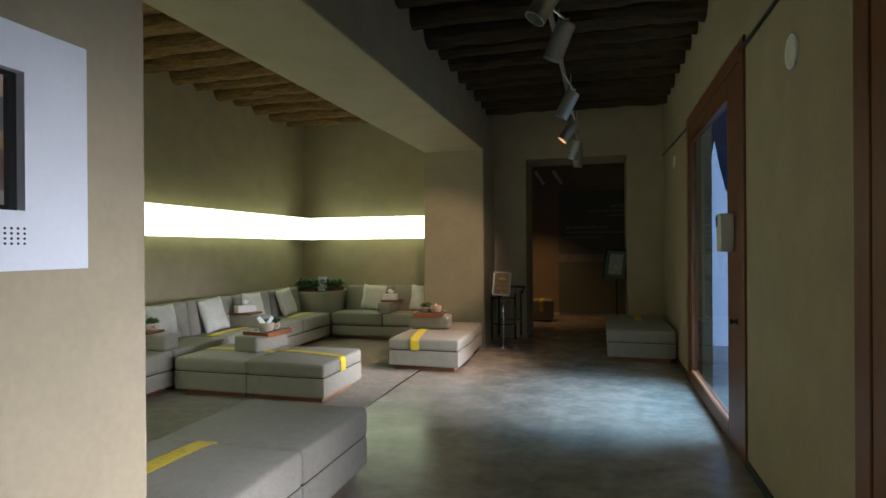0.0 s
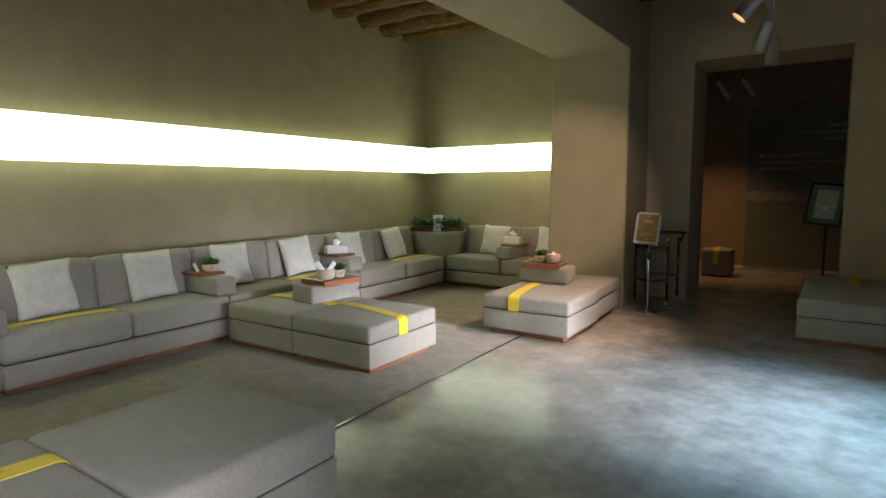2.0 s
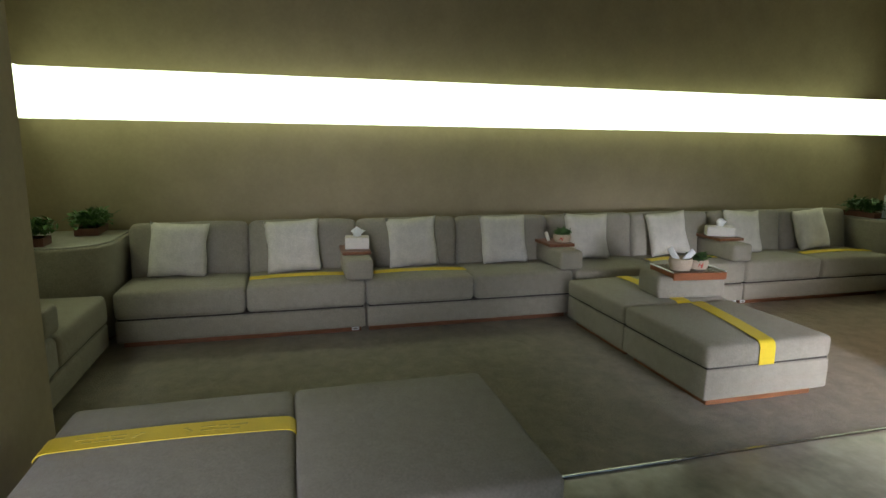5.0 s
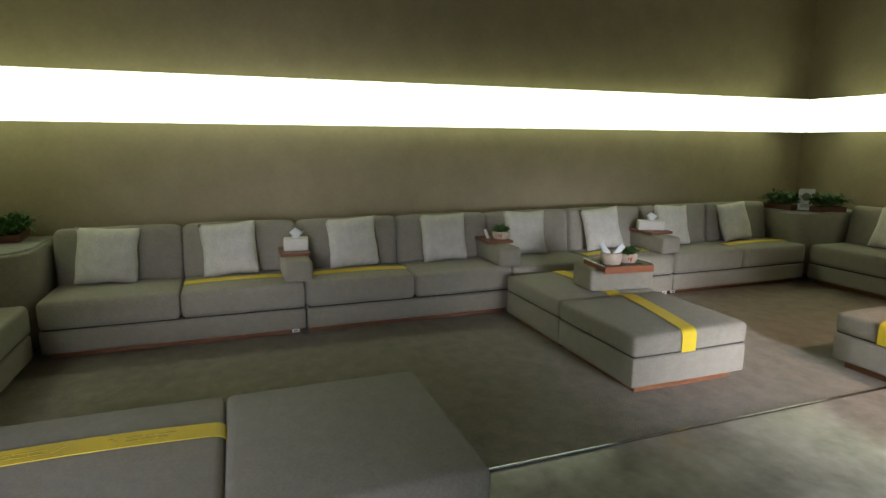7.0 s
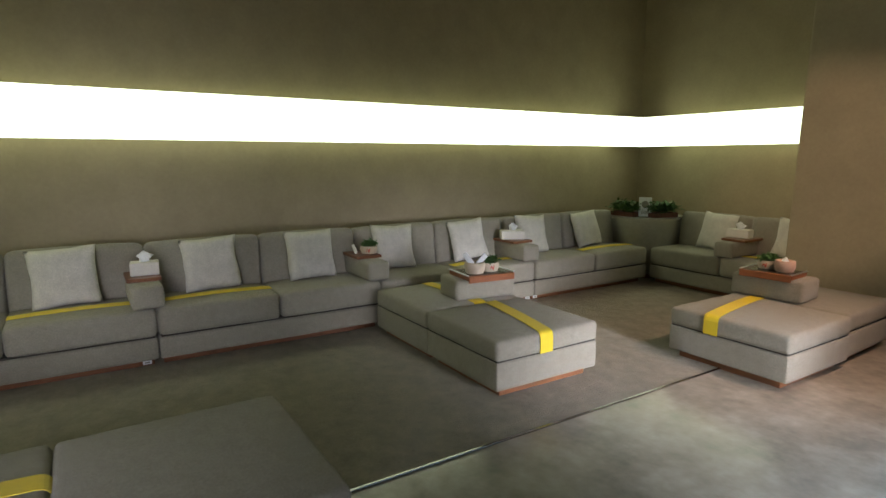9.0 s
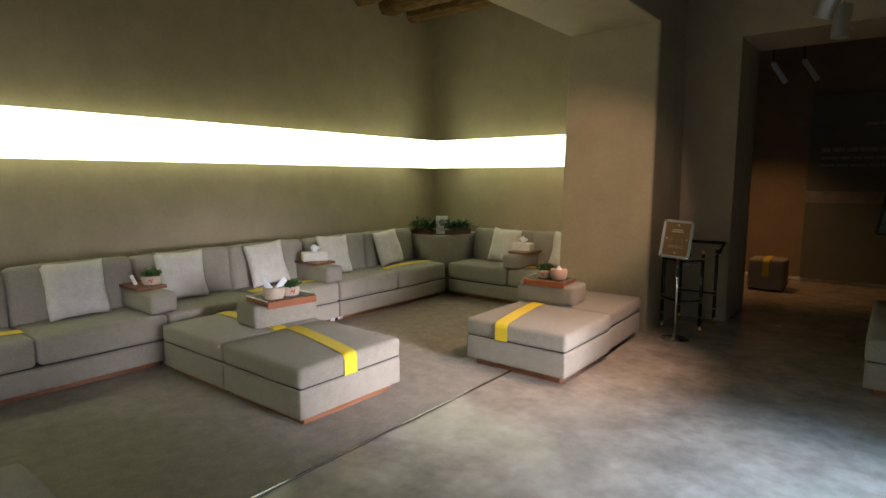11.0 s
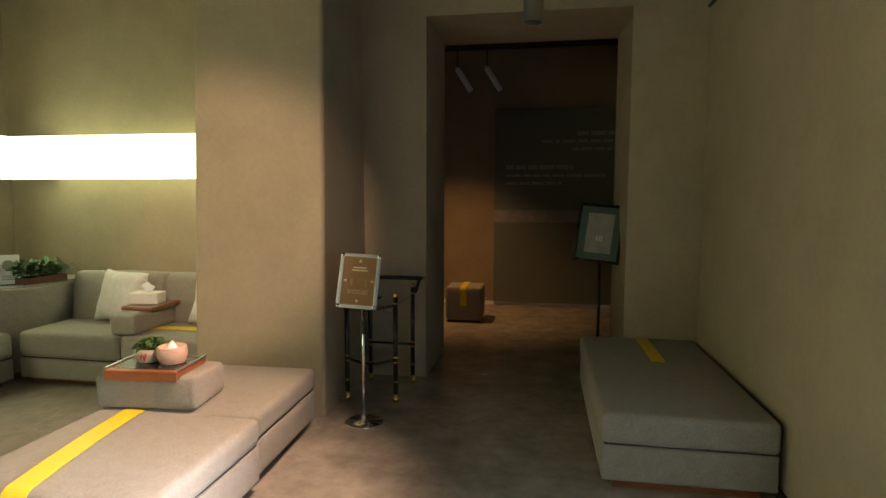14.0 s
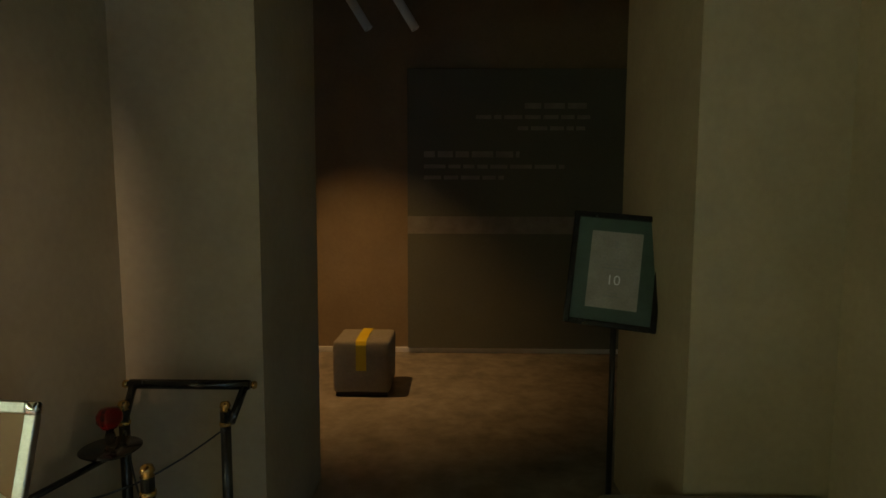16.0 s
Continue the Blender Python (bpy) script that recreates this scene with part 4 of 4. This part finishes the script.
# ---- the far room ----
board = tagged(link_mesh("text_panel", box(-0.40, 1.95, 12.345, 12.37, 0.052, 2.62, 0.003, 1), SCREEN_PANEL), "tall dark grey printed wall panel with a pale band", "panel")
part("band", box(-0.40, 1.95, 12.341, 12.3445, 1.13, 1.29), PANEL_BAND, board, "pale grey band")
for x0, x1, z, h in ((-0.25, 0.62, 1.855, 0.055), (-0.25, 1.03, 1.745, 0.035), (-0.25, 0.48, 1.645, 0.035), (0.66, 1.26, 2.29, 0.05), (0.22, 1.26, 2.19, 0.035), (0.60, 1.26, 2.09, 0.035)):
    x, k = x0, 0
    word = random.Random(int(z * 1000))
    while x < x1 - 0.03:
        w = min(word.uniform(0.06, 0.2), x1 - x)
        part("text_bar", box(x, x + w, 12.341, 12.3445, z - h / 2, z + h / 2), PANEL_TEXT, board)
        x += w + 0.025
pouf = thing("pouf", pose(-0.65, 11.36, 0), "grey-brown cube pouf with yellow tape across its top", "pouf")
part("base", box(-0.19, 0.19, -0.19, 0.19, 0, 0.03), MATTBLACK, pouf)
part("cushion", moved(rounded(0.42, 0.42, 0.385, 0.03, 0.006, 0.004, wobble=0.003), pose(0, 0, 0.03)), SOFA, pouf, smooth=True)
part("tape", ribbon([(-0.217, 0.20), (-0.217, 0.39), (-0.205, 0.414), (-0.18, 0.4225), (0, 0.4275), (0.18, 0.4225)], 'x', 0.0, 0.075), TAPE, pouf, "yellow distancing tape")


def track_spot(name, m, lit=False, r=0.065, length=0.26, finish=ALU):
    """A cylindrical spot hung from its bracket; the beam leaves at the lower end (local -z)."""
    ob = thing(name, m, ("white" if finish is WHITE else "brushed aluminium") + " cylinder spotlight hanging from the ceiling track" + (", lit warm" if lit else ""), "spotlight", "track spotlights")
    bm = lathe([(0, length / 2), (r * 0.9, length / 2), (r, length / 2 - 0.01), (r, 0.012), (r * 0.985, 0.010), (r * 0.985, 0.004), (r, 0.002), (r, -length / 2), (r * 0.9, -length / 2), (r * 0.88, -length / 2 + 0.05), (0, -length / 2 + 0.05)], 28)
    part("housing", bm, finish, ob, smooth=False)
    part("lens", moved(lathe([(0, 0), (r * 0.87, 0), (r * 0.87, 0.004), (0, 0.004)], 24), pose(0, 0, -length / 2 + (0.012 if lit else 0.044))), LIT_LENS if lit else MATTBLACK, ob, "glowing lamp lens" if lit else "dark lamp lens")
    part("bracket", bar([(0, 0, length / 2 - 0.002), (0, 0, length / 2 + 0.03)], 0.012, 10), ALU, ob)
    return ob


TRACK_Z = 3.10
rail = tagged(link_mesh("lighting_track", box(0.12, 0.155, 2.4, 8.95, TRACK_Z, TRACK_Z + 0.035, 0.003, 1), ALU), "aluminium lighting track hung under the ceiling", "track")
for y in (3.0, 5.0, 7.0, 8.7):
    part("hanger", bar([(0.137, y, TRACK_Z + 0.034), (0.137, y, CEIL + 0.02)], 0.006, 8), ALU, rail)
for y, x, z, lean, turn, lit in ((3.42, 0.17, 2.90, 32, 20, False), (3.98, 0.21, 2.85, 24, -12, False), (5.50, 0.175, 2.78, 28, -8, False), (7.02, 0.11, 2.82, 40, 14, True), (7.85, 0.14, 2.74, 22, -20, False), (8.66, 0.15, 2.75, 3, 40, False)):
    sp = track_spot("track_spotlight", pose(x, y, z) @ pose(0, 0, 0, 0, 0, turn) @ pose(0, 0, 0, 0, lean, 0), lit)
    arm_top = sp.matrix_world.inverted() @ Vector((0.137, y, TRACK_Z + 0.002))
    part("stem", bar([(0, 0, 0.14), arm_top], 0.009, 10), ALU, sp)
# white in place of silver metal: the light on these two is in their finish
for x, y in ((-0.61, 11.32), (-0.27, 11.32)):
    sp = track_spot("track_spotlight", pose(x - 0.07, y, 2.80) @ pose(0, 0, 0, 0, -32, 0), False, 0.032, 0.30, WHITE)
    part("stem", bar([(0, 0, 0.15), sp.matrix_world.inverted() @ Vector((x - 0.15, y, 3.4))], 0.008, 8), MATTBLACK, sp)

# ---- the pier's white panel and the fixtures of the corridor wall ----
PX = -1.0
pan = thing("wall_panel", pose(PX, 0.0, 0.0), "white wall panel with a recessed video screen", "panel")
y0, y1, z0, z1, d = 0.55, 1.305, 1.385, 2.02, 0.04
sy0, sy1, sz0, sz1 = 0.70, 1.118, 1.54, 1.90
for a, b, c, e in ((y0, sy0, z0, z1), (sy1, y1, z0, z1), (sy0, sy1, z0, sz0), (sy0, sy1, sz1, z1)):
    part("face_plate", box(0, d, a, b, c, e), WHITE, pan)
scr = part("screen", box(0.002, 0.012, sy0, sy1, sz0, sz1), BLACK, pan, "dark-edged video screen")
for c, e, m in ((0.80, 0.96, SCREEN_SKY), (0.56, 0.80, SCREEN_HAZE), (0.43, 0.56, SCREEN_SAND), (0.14, 0.43, SCREEN_EARTH), (0.04, 0.14, SCREEN_PALE)):
    part("picture_band", box(0.0125, 0.0135, sy0 + 0.02, sy1 - 0.035, sz0 + c * (sz1 - sz0), sz0 + e * (sz1 - sz0)), m, scr)
for i in range(5):
    for j in range(4):
        part("speaker_hole", moved(lathe([(0, 0), (0.0035, 0), (0.0035, 0.0012), (0, 0.0012)], 8), pose(d, 1.115 - 0.017 * i, 1.455 + 0.013 * j, 0, 90, 0)), MATTBLACK, pan)
for y, z in ((3.11, 2.38), (7.73, 2.50)):
    dsk = thing("wall_speaker", pose(X_E, y, z, 0, -90, 0), "round white wall speaker on the plaster", "speaker", "round wall speakers")
    part("rim", lathe([(0, 0), (0.085, 0), (0.085, 0.010), (0.078, 0.014), (0.072, 0.010), (0, 0.010)], 32), WHITE, dsk, smooth=True)
    part("grille", moved(lathe([(0, 0), (0.070, 0), (0.070, 0.003), (0, 0.006)], 28), pose(0, 0, 0.0105)), OFFWHITE, dsk)
disp = thing("soap_dispenser", pose(X_E - 0.012, 4.42, 1.665), "white wall dispenser fixed to the door frame", "dispenser")
part("housing", box(-0.09, 0.002, -0.08, 0.07, -0.27, 0.0, 0.010, 2), WHITE, disp)
part("nozzle", box(-0.094, -0.085, 0.02, 0.065, -0.09, -0.01, 0.004, 1), MATTBLACK, disp, "dark slot")

# ---- outside the door ----
structure("ground_far", box(-200, X_E + 0.24, 30, 400, -0.25, -0.04), PAVING, "pale paving beyond the building", "ground")
# glowing cut-out added for the bright daylight shape behind the pane
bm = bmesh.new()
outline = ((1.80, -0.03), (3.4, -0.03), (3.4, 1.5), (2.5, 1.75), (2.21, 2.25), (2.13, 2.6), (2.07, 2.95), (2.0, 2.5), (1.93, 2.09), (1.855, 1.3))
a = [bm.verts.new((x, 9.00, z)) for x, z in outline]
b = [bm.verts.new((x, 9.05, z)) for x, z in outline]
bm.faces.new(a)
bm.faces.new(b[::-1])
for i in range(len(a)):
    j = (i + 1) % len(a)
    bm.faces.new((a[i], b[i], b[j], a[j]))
structure("backdrop", bm, YARD_GLOW, "glowing cut-out for the daylight seen in the yard", "backdrop")
# dark sheet added behind the glow for the dark part of the door view
structure("yard_screen", box(1.80, 5.6, 9.3, 9.4, -0.03, 5.0), NAVY, "added dark blue sheet closing the view of the yard", "screen")
